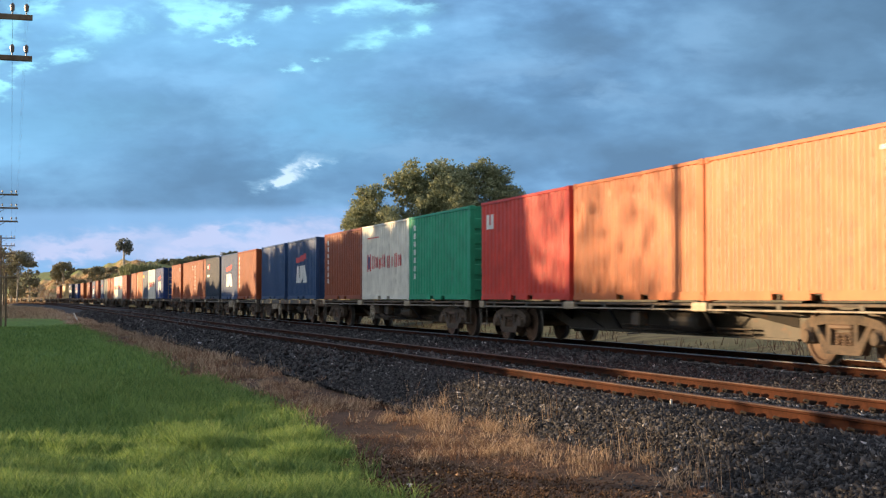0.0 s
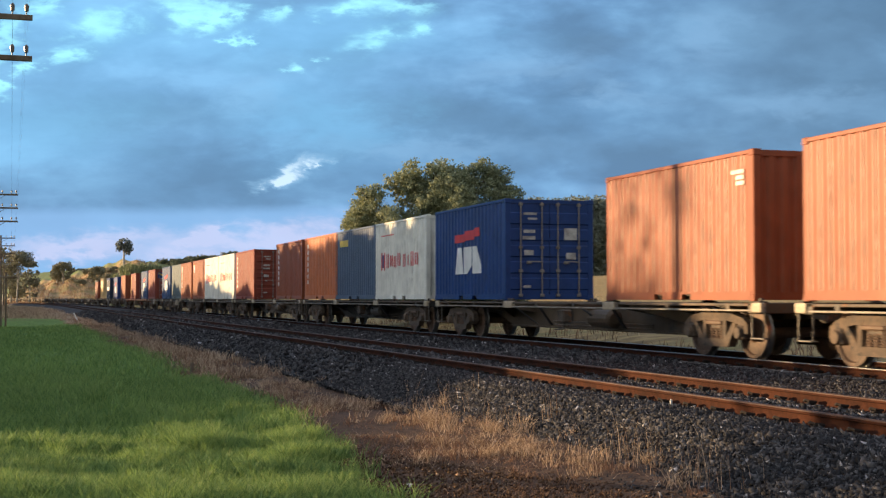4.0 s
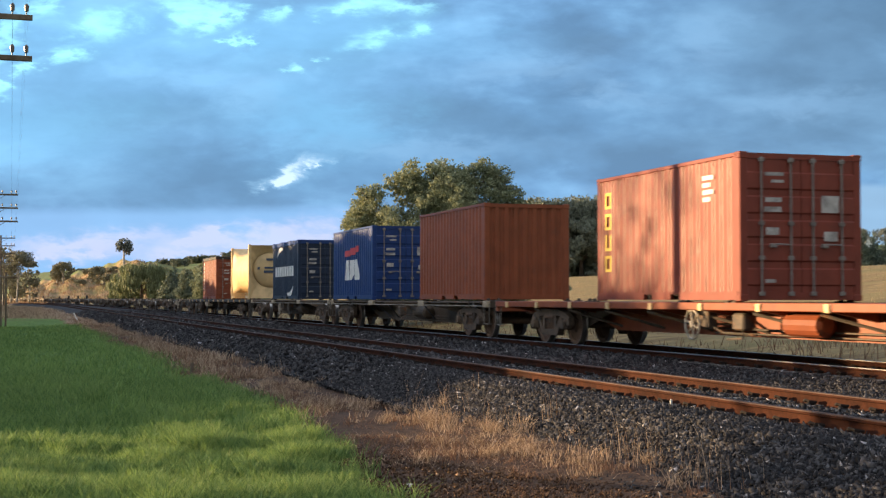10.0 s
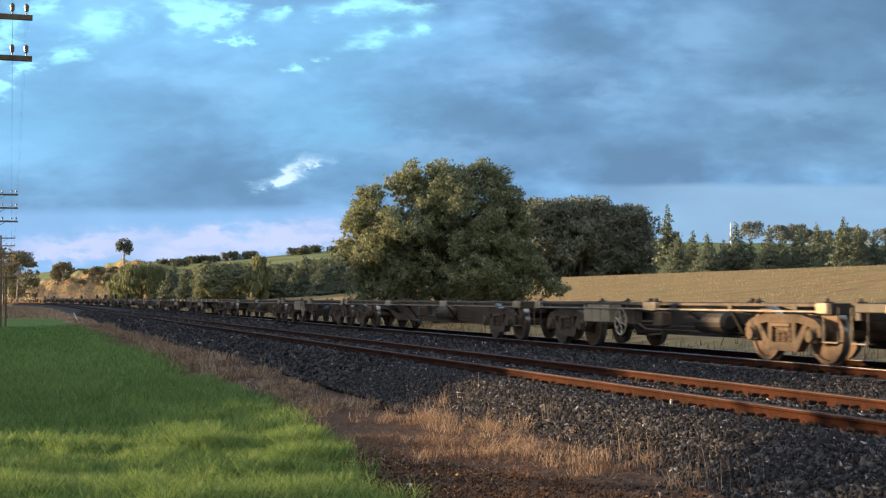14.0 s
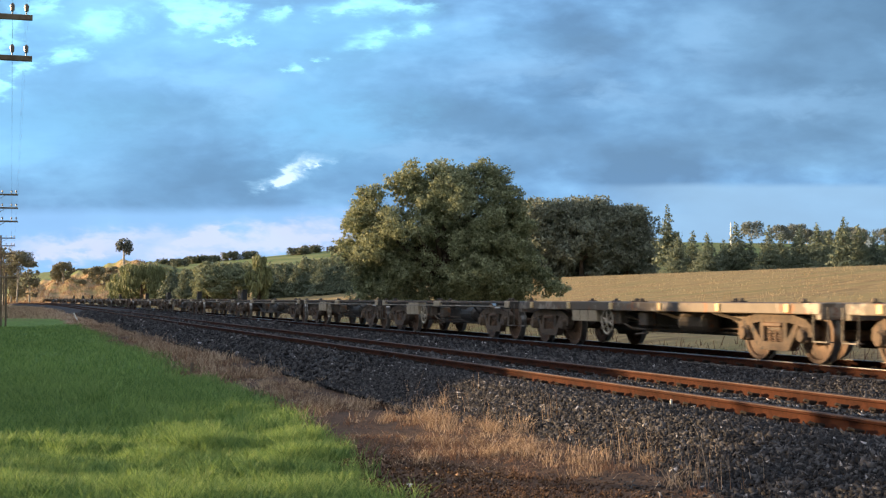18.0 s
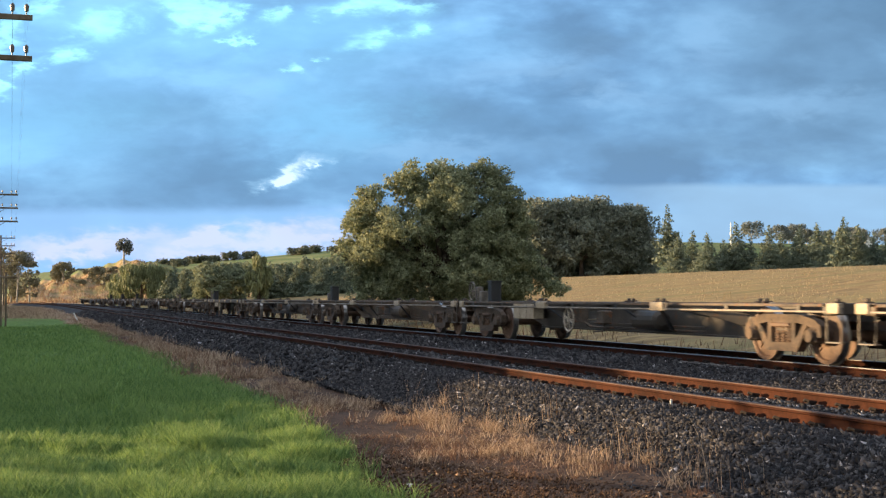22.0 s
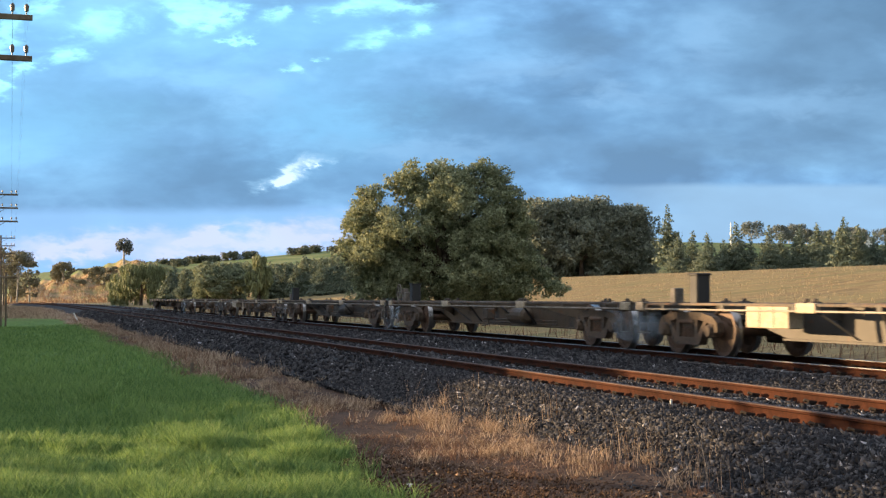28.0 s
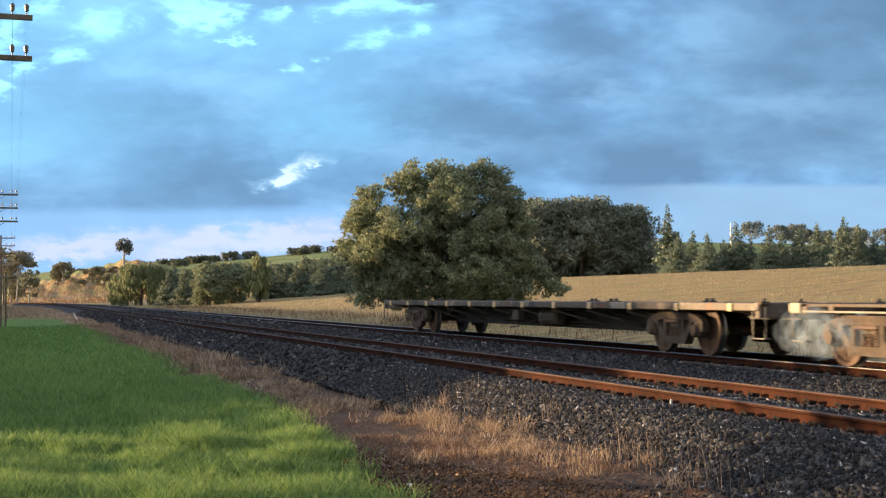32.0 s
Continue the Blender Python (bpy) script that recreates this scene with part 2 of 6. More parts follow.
def gone(t):
    """How far the train has come, in metres, from its place at 16 s."""
    u = (t - 16) / 16
    return 16 * (19.6417 * u - 0.0188 * u * u + 0.3911 * u ** 3)


# ---- ground ----


def smooth(v, a, b):
    q = np.clip((np.asarray(v, float) - a) / (b - a), 0, 1)
    return q * q * (3 - 2 * q)


def height(x, y):
    x, y = np.asarray(x, float), np.asarray(y, float)
    u = x - line_x(y) + LINE_X
    z = -0.52 + 0.06 * np.sin(x * 0.7 + 0.3 * y) * np.exp(-np.abs(x) / 30)
    right = smooth(u, 19, 88)
    z = z + right * 4.6 + 0.35 * smooth(u, 16.5, 20)
    z = z + smooth(y, 330, 620) * np.clip(6 + 0.105 * (x - 20), 1.0, 24)
    bank = smooth(y, 372, 428) * (1 - smooth(y, 450, 540)) * smooth(x, -6, 6) * (1 - smooth(x, 34, 66))
    z = z + bank * (np.clip(2.6 + 0.14 * x, 1.5, 7.5) + 0.45 * np.sin(0.55 * x + 0.06 * y) + 0.35 * np.sin(1.3 * x - 0.11 * y + 1) + 0.3 * np.sin(0.21 * y + 0.8 * x))
    z = z + 2.5 * smooth(-x, 2, 60) * smooth(y, 90, 260)
    z = z + 26 * smooth(y, 900, 2200)
    return z


def ground_material():
    m = bpy.data.materials.new("verge_and_fields")
    m.use_nodes = True
    k = Nodes(m.node_tree)
    p, o = k.n.new("ShaderNodeBsdfPrincipled"), k.n.new("ShaderNodeOutputMaterial")
    k.t.links.new(p.outputs[0], o.inputs[0])
    v = k.coords("Object")
    s = k.n.new("ShaderNodeSeparateXYZ")
    k.put(v, s.inputs[0])
    x, y, z = s.outputs
    fine, mid, big = k.noise(v, 9.0, 5, 0.65), k.noise(v, 1.1, 5), k.noise(v, 0.06, 4)
    green = k.mix(k.step(k.math("ADD", k.math("MULTIPLY", fine, 0.5), k.math("MULTIPLY", mid, 0.5)), 0.35, 0.65), (0.06, 0.115, 0.025), (0.16, 0.245, 0.06))
    straw = k.mix(k.step(k.noise(k.scaled(v, (0.4, 1, 1)), 1.6, 6, 0.7), 0.35, 0.66), (0.16, 0.108, 0.052), (0.36, 0.255, 0.118))
    soil = k.mix(k.step(fine, 0.3, 0.7), (0.040, 0.024, 0.016), (0.115, 0.070, 0.046))
    soil = k.mix(k.step(y, 60, 105), soil, k.mix(k.step(mid, 0.35, 0.62), (0.20, 0.125, 0.075), (0.36, 0.26, 0.17)))
    edge = k.math("ADD", x, k.math("MULTIPLY", k.math("SUBTRACT", mid, 0.5), 0.8))
    edge = k.math("ADD", edge, k.math("MULTIPLY", k.math("SUBTRACT", 1.0, k.step(y, 8.0, 22.0)), 0.75))
    field = k.mix(k.step(k.noise(k.scaled(v, (0.25, 1, 1)), 0.35, 5, 0.65), 0.42, 0.66), straw, (0.24, 0.19, 0.085))
    field = k.mix(k.math("MULTIPLY", k.step(k.noise(k.scaled(v, (0.08, 0.5, 1)), 0.5, 5, 0.6), 0.50, 0.62), 0.6), field, (0.165, 0.155, 0.062))
    hill = k.mix(k.step(k.math("ADD", k.math("MULTIPLY", big, 0.6), k.math("MULTIPLY", k.noise(v, 0.35, 5, 0.65), 0.4)), 0.4, 0.62), (0.10, 0.155, 0.05), (0.21, 0.22, 0.09))
    far = k.mix(k.step(y, 340, 480), field, hill)
    bank = k.mix(k.step(k.noise(v, 0.22, 6, 0.7), 0.42, 0.6), k.mix(k.step(fine, 0.3, 0.7), (0.24, 0.155, 0.085), (0.40, 0.28, 0.165)), (0.17, 0.15, 0.06))
    near_bank = k.math("MULTIPLY", k.step(y, 250, 330), k.math("SUBTRACT", 1.0, k.step(y, 436, 462)))
    far = k.mix(k.math("MULTIPLY", near_bank, k.math("SUBTRACT", 1.0, k.step(x, 34, 48))), far, bank)
    left = k.mix(k.math("MULTIPLY", k.step(y, 95, 130), 1.0), green, k.mix(k.step(mid, 0.42, 0.6), (0.30, 0.17, 0.09), (0.13, 0.16, 0.05)))
    col = k.mix(k.step(x, 14.0, 17.0), k.mix(k.step(edge, 3.25, 3.65), left, soil), far)
    col = k.mix(k.step(y, 330, 420), col, k.mix(k.step(x, -5, 8), hill, far))
    k.put(col, p.inputs["Base Color"])
    p.inputs["Roughness"].default_value = 0.95
    p.inputs["Specular IOR Level"].default_value = 0.2
    b = k.n.new("ShaderNodeBump")
    b.inputs["Strength"].default_value, b.inputs["Distance"].default_value = 0.6, 0.06
    k.put(k.math("ADD", fine, mid), b.inputs["Height"])
    k.t.links.new(b.outputs[0], p.inputs["Normal"])
    return m


def grid(xs, ys, fn):
    X, Y = np.meshgrid(xs, ys)
    V = np.stack([X, Y, fn(X, Y)], -1).reshape(-1, 3)
    i = np.arange((len(ys) - 1) * len(xs)).reshape(len(ys) - 1, len(xs))[:, :-1].ravel()
    return V, np.stack([i, i + 1, i + 1 + len(xs), i + len(xs)], 1)


xs = np.concatenate([np.linspace(-2600, -130, 40), np.linspace(-120, -14, 40), np.linspace(-12, 40, 150), np.linspace(42, 200, 90), np.linspace(210, 2600, 60)])
ys = np.concatenate([np.linspace(-1200, -40, 20), np.linspace(-36, 60, 150), np.linspace(62, 260, 110), np.linspace(264, 700, 120), np.linspace(720, 4600, 50)])
V, F = grid(xs, ys, height)
M_GROUND = ground_material()
ground = tagged(new("ground", raw_mesh("ground", V, F, M_GROUND, True)), "grassy verge, dry stubble field and green hills", "ground", kind="structure")

# ---- track ----


def leafless(name, dark, light, rough=0.8):
    """Loose pieces, each of its own shade."""
    m = bpy.data.materials.new(name)
    m.use_nodes = True
    k = Nodes(m.node_tree)
    p, o = k.n.new("ShaderNodeBsdfPrincipled"), k.n.new("ShaderNodeOutputMaterial")
    k.t.links.new(p.outputs[0], o.inputs[0])
    f = k.n.new("ShaderNodeNewGeometry").outputs["Random Per Island"]
    v = k.coords("Object")
    col = k.mix(k.math("MULTIPLY", k.math("POWER", f, 2.4), k.math("ADD", 0.5, k.noise(v, 30, 4))), dark, light)
    col = k.mix(k.step(f, 0.984, 0.994), col, tuple(min(0.6, 3.2 * c) for c in light))
    k.put(col, p.inputs["Base Color"])
    p.inputs["Roughness"].default_value = rough
    p.inputs["Specular IOR Level"].default_value = 0.12
    return m


M_BALLAST = material("ballast_bed", ((0.026, 0.025, 0.028), (0.068, 0.065, 0.068)), 0.95, bump=1.0, bump_scale=24, scale=3, spec=0.15)
M_STONE = leafless("ballast_stone", (0.016, 0.0158, 0.018), (0.108, 0.104, 0.108))
M_RAIL = material("rusty_rail", ((0.024, 0.0085, 0.005), (0.054, 0.0178, 0.0088)), 0.9, bump=0.3, bump_scale=60, spec=0.12)
M_SHINE = material("polished_rail_head", (0.33, 0.32, 0.31), 0.38, metal=1.0)
M_SLEEPER = material("concrete_sleeper", ((0.10, 0.095, 0.09), (0.20, 0.19, 0.18)), 0.9, bump=0.3)
M_CLIP = material("rail_clip", ((0.010, 0.009, 0.009), (0.026, 0.02, 0.017)), 0.85, spec=0.2)

FAR_END = 520.0


def along(outline, off, y0, y1, step, shape):
    """An outline in (x, z) swept up the line."""
    rings, s = [], y0
    while s < y1 + 0.01:
        cx, cy, a = line_at(s, off)
        ca, sa = math.cos(radians(a)), math.sin(radians(a))
        rings.append([(cx + x * ca, cy + x * sa, z) for x, z in outline])
        s += step if s >= BEND_Y - 0.01 else BEND_Y - s
    shape.loft(rings)


BED = [(-7.85, -0.62), (-6.75, -0.17), (-6.5, -0.152), (-3.6, -0.152), (-2.6, -0.20), (-1.6, -0.145), (1.6, -0.145), (2.4, -0.18), (4.1, -0.65)]
trackbed = Shape()
along(BED + [(4.1, -1.2), (BED[0][0], -1.2)], 0, -60, FAR_END, 20, trackbed)
bed = tagged(new("trackbed", trackbed.mesh("trackbed", M_BALLAST)), "dark grey crushed-stone ballast bed", "ballast", kind="structure")

RAIL_FOOT = [(-0.075, -0.172), (0.075, -0.172), (0.075, -0.158), (0.012, -0.140), (0.010, -0.045), (0.036, -0.034), (0.036, -0.012),
             (-0.036, -0.012), (-0.036, -0.034), (-0.010, -0.045), (-0.012, -0.140), (-0.075, -0.158)]
RAIL_HEAD = [(-0.036, -0.012), (0.036, -0.012), (0.034, -0.004), (0.026, 0.0), (-0.026, 0.0), (-0.034, -0.004)]


M_DULL = material("dull_rail_head", ((0.05, 0.025, 0.016), (0.10, 0.055, 0.036)), 0.7, spec=0.3)


def track(name, off, label, head):
    t = tagged(new(name), label, "railway track", kind="structure")
    for sgn in (-1, 1):
        r, h = Shape(), Shape()
        along(RAIL_FOOT, off + sgn * 0.7525, -60, FAR_END, 20, r)
        along(RAIL_HEAD, off + sgn * 0.7525, -60, FAR_END, 20, h)
        rail = part("rail", r, M_RAIL, t)
        part("rail_head", h, head, rail, "worn rail head")
    sl = Shape()
    sl.bevelled(-1.25, 1.25, -0.12, 0.12, -0.36, -0.165, 0.02)
    sm = sl.mesh("sleeper", M_SLEEPER)
    cl = Shape()
    cl.bevelled(-0.05, 0.035, -0.035, 0.035, -0.178, -0.148, 0.010)
    cl.tube([(-0.05, -0.045, -0.15), (0.035, -0.05, -0.135), (0.045, 0.0, -0.125), (0.03, 0.05, -0.135), (-0.05, 0.04, -0.145)], 0.010, 5)
    cm = cl.mesh("rail_clip", M_CLIP)
    return t, sm, cm


near_track = track("track_near", NEAR_X - LINE_X, "rusty track bedded in dark ballast", M_DULL)
far_track = track("track_far", 0.0, "main track with rusty rail sides under the train", M_SHINE)

# ---- train materials ----


def paint(name, base, rough=0.44, rust=0.69):
    return material(name, base, rough, spec=0.32, spots=((tuple(0.72 * c + 0.01 for c in base), 1.2, 0.60), ((0.11, 0.045, 0.02), 7.0, rust)), bump=0.30, bump_scale=3.5)


PAINTS = {n: paint("paint_" + n, c) for n, c in dict(
    orange=(0.47, 0.145, 0.055), rust=(0.20, 0.05, 0.026), brown=(0.25, 0.068, 0.029), maroon=(0.21, 0.045, 0.029), red=(0.56, 0.06, 0.045), green=(0.03, 0.30, 0.17),
    white=(0.70, 0.69, 0.62), blue=(0.029, 0.066, 0.165), deepblue=(0.012, 0.042, 0.165), navy=(0.016, 0.028, 0.058), slate=(0.07, 0.10, 0.16),
    grey=(0.10, 0.132, 0.145), cream=(0.70, 0.51, 0.27), beige=(0.22, 0.175, 0.125), soot=(0.075, 0.063, 0.05), ochre=(0.17, 0.112, 0.064), dun=(0.105, 0.085, 0.066)).items()}
PAINTS["beige"] = material("weathered_beige", (0.115, 0.088, 0.064), 0.6, spots=(((0.29, 0.245, 0.20), 1.3, 0.56), ((0.05, 0.045, 0.045), 1.0, 0.53), ((0.19, 0.08, 0.035), 3.0, 0.58)), bump=0.15)
for n_, c_ in (("ochre", (0.088, 0.061, 0.038)), ("dun", (0.056, 0.047, 0.038)), ("soot", (0.034, 0.029, 0.026))):
    PAINTS[n_] = material("grimy_" + n_, c_, 0.6, spots=(((0.03, 0.026, 0.024), 0.8, 0.54), (tuple(1.45 * q for q in c_), 1.1, 0.58), ((0.10, 0.045, 0.02), 5.0, 0.60)), bump=0.2)
M_STEEL = material("dirty_steel", ((0.045, 0.036, 0.03), (0.12, 0.09, 0.065)), 0.75, spots=(((0.16, 0.07, 0.03), 5.0, 0.55),), bump=0.25)
M_BOGIE = material("brake_dusted_bogie", ((0.036, 0.027, 0.021), (0.125, 0.084, 0.054)), 0.85, spots=(((0.02, 0.018, 0.018), 2.5, 0.58),), bump=0.3)
M_WHEEL = material("rusty_wheel", ((0.06, 0.036, 0.024), (0.15, 0.085, 0.05)), 0.7)
M_TREAD = material("bright_tread", (0.42, 0.41, 0.40), 0.3, metal=1.0)
M_BLACK = material("rubber_hose", (0.02, 0.02, 0.022), 0.6)
M_GALV = material("galvanised", (0.42, 0.42, 0.41), 0.5, metal=0.6)
M_LETTER = material("white_lettering", (0.72, 0.72, 0.70), 0.5)
M_DUSTY = material("dusty_steel", ((0.15, 0.125, 0.10), (0.30, 0.26, 0.21)), 0.6, scale=2)
M_CREAM = material("dusty_cream_paint", ((0.27, 0.21, 0.14), (0.47, 0.39, 0.28)), 0.55, scale=1.5, spots=(((0.14, 0.09, 0.06), 4.0, 0.60),))
M_WHEELRIM = material("dusty_handwheel", ((0.24, 0.20, 0.15), (0.46, 0.40, 0.32)), 0.6, scale=3)
M_RUNG = material("worn_step_iron", ((0.07, 0.06, 0.05), (0.20, 0.17, 0.14)), 0.6, scale=3)
M_LOCKBAR = material("painted_locking_bar", ((0.13, 0.11, 0.10), (0.26, 0.23, 0.21)), 0.5, scale=2)
M_STENCIL = material("worn_stencil", ((0.22, 0.20, 0.19), (0.55, 0.53, 0.50)), 0.6, scale=4)
M_REDMARK = material("red_lettering", (0.55, 0.03, 0.025), 0.5)
M_YELLOW = material("yellow_marking", (0.62, 0.45, 0.05), 0.5)

# ---- containers ----
CL, CW, CH = 6.058, 2.438, 2.591


def corrugated(length, x_face, depth, z0, z1, pitch=0.278):
    """A wall along y with trapezoid ribs; its outer face at x_face, ribs set in by depth (towards +x)."""
    n = int(length / pitch)
    pitch = length / n
    pts = []
    for i in range(n):
        y = -length / 2 + i * pitch
        pts += [(0, y), (0, y + 0.30 * pitch), (0.17, y + 0.38 * pitch), (0.83, y + 0.466 * pitch), (1, y + 0.546 * pitch), (1, y + 0.754 * pitch), (0.83, y + 0.834 * pitch), (0.17, y + 0.92 * pitch)]
    pts.append((0, length / 2))
    s = Shape()
    front = [(x_face + d * depth, y, z) for d, y in pts for z in (z0, z1)]
    back = [(x + (0.03 if depth > 0 else -0.03), y, z) for x, y, z in front]
    m = len(pts)
    q = [(2 * i, 2 * i + 1, 2 * i + 3, 2 * i + 2) for i in range(m - 1)]
    s.add(front, q)
    s.add(back, q)
    return s


def turned(shape, fn):
    shape.v = [fn(*p) for p in shape.v]
    return shape


def bars(name, rows, mat, parent):
    """Plain bars of paint lying on a face: boxes."""
    for b in rows:
        s = Shape()
        s.box(*b)
        part(name, s, mat, parent)


mesh_store = {}


def stored(key, make):
    if key not in mesh_store:
        mesh_store[key] = make()
    return mesh_store[key]


def container(colour, front, marks=(), label="", roof=None):
    mat = PAINTS[colour]
    c = tagged(new("shipping_container"), label, "container", group="containers on the train")
    h, w, l = CH, CW / 2, CL / 2
    for sgn in (-1, 1):
        def side():
            return corrugated(CL - 0.30, sgn * (w - 0.012), -sgn * 0.029, 0.16, h - 0.06).mesh("side_wall", mat)
        part("side_wall", stored((colour, "side", sgn), side), mat, c)

        def rails():
            s = Shape()
            s.bevelled(sgn * (w - 0.03) - 0.03, sgn * (w - 0.03) + 0.03, -l + 0.1, l - 0.1, h - 0.08, h - 0.01, 0.008)
            return s.mesh("top_rail", mat)
        part("top_rail", stored((colour, "toprail", sgn), rails), mat, c)

        def sills():
            s = Shape()
            for a, b in ((-l + 0.1, -0.75), (-0.40, 0.40), (0.75, l - 0.1)):
                s.box(sgn * (w - 0.035) - 0.035, sgn * (w - 0.035) + 0.035, a, b, 0.02, 0.17)
            s.box(sgn * (w - 0.035) - 0.03, sgn * (w - 0.035) + 0.03, -0.76, 0.76, 0.125, 0.168)
            return s.mesh("bottom_rail", mat)
        part("bottom_rail", stored((colour, "sill", sgn), sills), mat, c)
    for ex in (-1, 1):
        for ey in (-1, 1):
            def post():
                s = Shape()
                s.bevelled(-0.075, 0.075, -0.075, 0.075, 0.10, h - 0.10, 0.012)
                return s.mesh("corner_post", mat)

            def casting():
                s = Shape()
                s.bevelled(-0.085, 0.085, -0.085, 0.085, 0.0, 0.118, 0.012)
                return s.mesh("corner_casting", mat)
            at = pose(ex * (w - 0.085), ey * (l - 0.085), 0)
            part("corner_post", stored((colour, "post"), post), mat, c, at=at)
            part("corner_casting", stored((colour, "casting"), casting), mat, c, at=at)
            part("corner_casting", stored((colour, "casting"), casting), mat, c, at=at @ pose(0, 0, h - 0.118))

    def top():
        s = turned(corrugated(CL - 0.2, 0.0, -0.02, -w + 0.05, w - 0.05, 0.21), lambda x, y, z: (z, y, h - 0.012 + x))
        return s.mesh("roof", mat)
    part("roof", stored((colour, "roof"), top), mat, c)

    def base():
        s = Shape()
        s.box(-w + 0.07, w - 0.07, -l + 0.1, l - 0.1, 0.10, 0.155)
        for i in range(14):
            y = -l + 0.3 + i * (CL - 0.6) / 13
            s.box(-w + 0.06, w - 0.06, y - 0.025, y + 0.025, 0.03, 0.11)
        return s.mesh("floor_frame", M_STEEL)
    part("floor_frame", stored("floor_frame", base), M_STEEL, c)

    def end_wall():
        s = turned(corrugated(CW - 0.3, 0.0, 0.045, 0.14, h - 0.10, 0.25), lambda x, y, z: (y, l - 0.03 - x, z))
        s.box(-w + 0.15, w - 0.15, l - 0.10, l - 0.02, h - 0.12, h - 0.02)
        s.box(-w + 0.15, w - 0.15, l - 0.10, l - 0.02, 0.02, 0.15)
        return s.mesh("end_wall", mat)

    def door(sgn):
        s = Shape()
        x0, x1 = (0.008, w - 0.15) if sgn > 0 else (-w + 0.15, -0.008)
        front_ = [(l - 0.035, 0.16)]
        n = 5
        for i in range(n):
            z0 = 0.26 + i * (h - 0.5) / n
            z1 = z0 + (h - 0.5) / n - 0.10
            front_ += [(l - 0.035, z0), (l - 0.010, z0 + 0.03), (l - 0.010, z1 - 0.03), (l - 0.035, z1)]
        s.slab([(l - 0.075, 0.16)] + front_ + [(l - 0.035, h - 0.12), (l - 0.075, h - 0.12)], x0, x1)
        return s.mesh("door", mat)

    def lock_bar():
        s = Shape()
        s.tube([(0, l + 0.012, 0.10), (0, l + 0.012, h - 0.08)], 0.019, 7)
        for z in (0.13, 0.75, 1.35, h - 0.14):
            s.bevelled(-0.05, 0.05, l - 0.02, l + 0.035, z - 0.035, z + 0.035, 0.006)
        return s.mesh("locking_bar", M_LOCKBAR)

    def handle():
        s = Shape()
        s.tube([(0, l + 0.03, 0.98), (0.30, l + 0.05, 0.99), (0.40, l + 0.05, 0.965)], 0.014, 6)
        s.bevelled(0.30, 0.42, l - 0.01, l + 0.07, 0.93, 1.0, 0.008)
        return s.mesh("handle", M_LOCKBAR)

    def header():
        s = Shape()
        s.box(-w + 0.15, w - 0.15, l - 0.10, l - 0.02, h - 0.118, h - 0.02)
        return s.mesh("door_header", mat)

    def door_sill():
        s = Shape()
        s.box(-w + 0.15, w - 0.15, l - 0.10, l - 0.02, 0.02, 0.158)
        return s.mesh("door_sill", mat)

    flip = pose(0, 0, 0, 0, 0, 180)
    for face, turn in ((front == "doors", flip), (front != "doors", Matrix.Identity(4))):
        if face:
            part("door_header", stored((colour, "header"), header), mat, c, at=turn)
            part("door_sill", stored((colour, "doorsill"), door_sill), mat, c, at=turn)
            for sgn in (-1, 1):
                d = part("door", stored((colour, "door", sgn), lambda: door(sgn)), mat, c, at=turn)
                for k in (0.22, 0.80):
                    part("locking_bar", stored("lockbar", lock_bar), M_LOCKBAR, d, at=pose(sgn * k, 0, 0))
                part("handle", stored("handle", handle), M_LOCKBAR, d, at=pose(sgn * 0.22 if sgn > 0 else -0.80, 0, 0))
            if front == "doors":
                for x0, x1, z0, z1 in ((0.35, 0.72, 2.18, 2.24), (0.35, 0.60, 2.06, 2.11), (0.40, 0.72, 1.72, 1.80), (0.40, 0.74, 1.55, 1.64),
                                       (-0.75, -0.40, 1.55, 1.85), (-0.72, -0.45, 1.05, 1.22), (0.45, 0.70, 1.15, 1.28), (0.52, 0.72, 0.32, 0.38)):
                    lab = Shape()
                    lab.box(x0, x1, l - 0.009, l - 0.004, z0, z1)
                    part("stencil_marking", lab, M_STENCIL, c, at=turn)
        else:
            part("end_wall", stored((colour, "end"), end_wall), mat, c, at=turn)
    if roof:
        tp = Shape()
        for y0 in np.linspace(-l, l - 0.505, 12):
            sag = 0.012 * math.sin(3.1 * y0)
            tp.bevelled(-w - 0.012 - sag, w + 0.012 + sag, y0, y0 + 0.506, h - 0.17 - 0.02 * math.cos(5 * y0), h + 0.03 + sag, 0.02)
        part("tarpaulin", tp, roof, c, "taut tarpaulin laced over the open top")
    x = -w + 0.012
    for kind in marks:
        if kind == "column":          # a column of short bars near the rear edge
            bars("column_marking", [(x - 0.004, x + 0.002, l - 0.74, l - 0.54, 2.14 - i * 0.25, 2.31 - i * 0.25) for i in range(7)], M_LETTER, c)
        if kind == "bigcolumn":       # three tall strokes in a column
            bars("column_marking", [(x - 0.004, x + 0.002, l - 0.86, l - 0.52, 1.92 - i * 0.56, 2.34 - i * 0.56) for i in range(3)], M_LETTER, c)
            bars("column_marking", [(x - 0.0045, x + 0.002, l - 0.75, l - 0.63, 2.02 - i * 0.56, 2.24 - i * 0.56) for i in range(3)], mat, c)
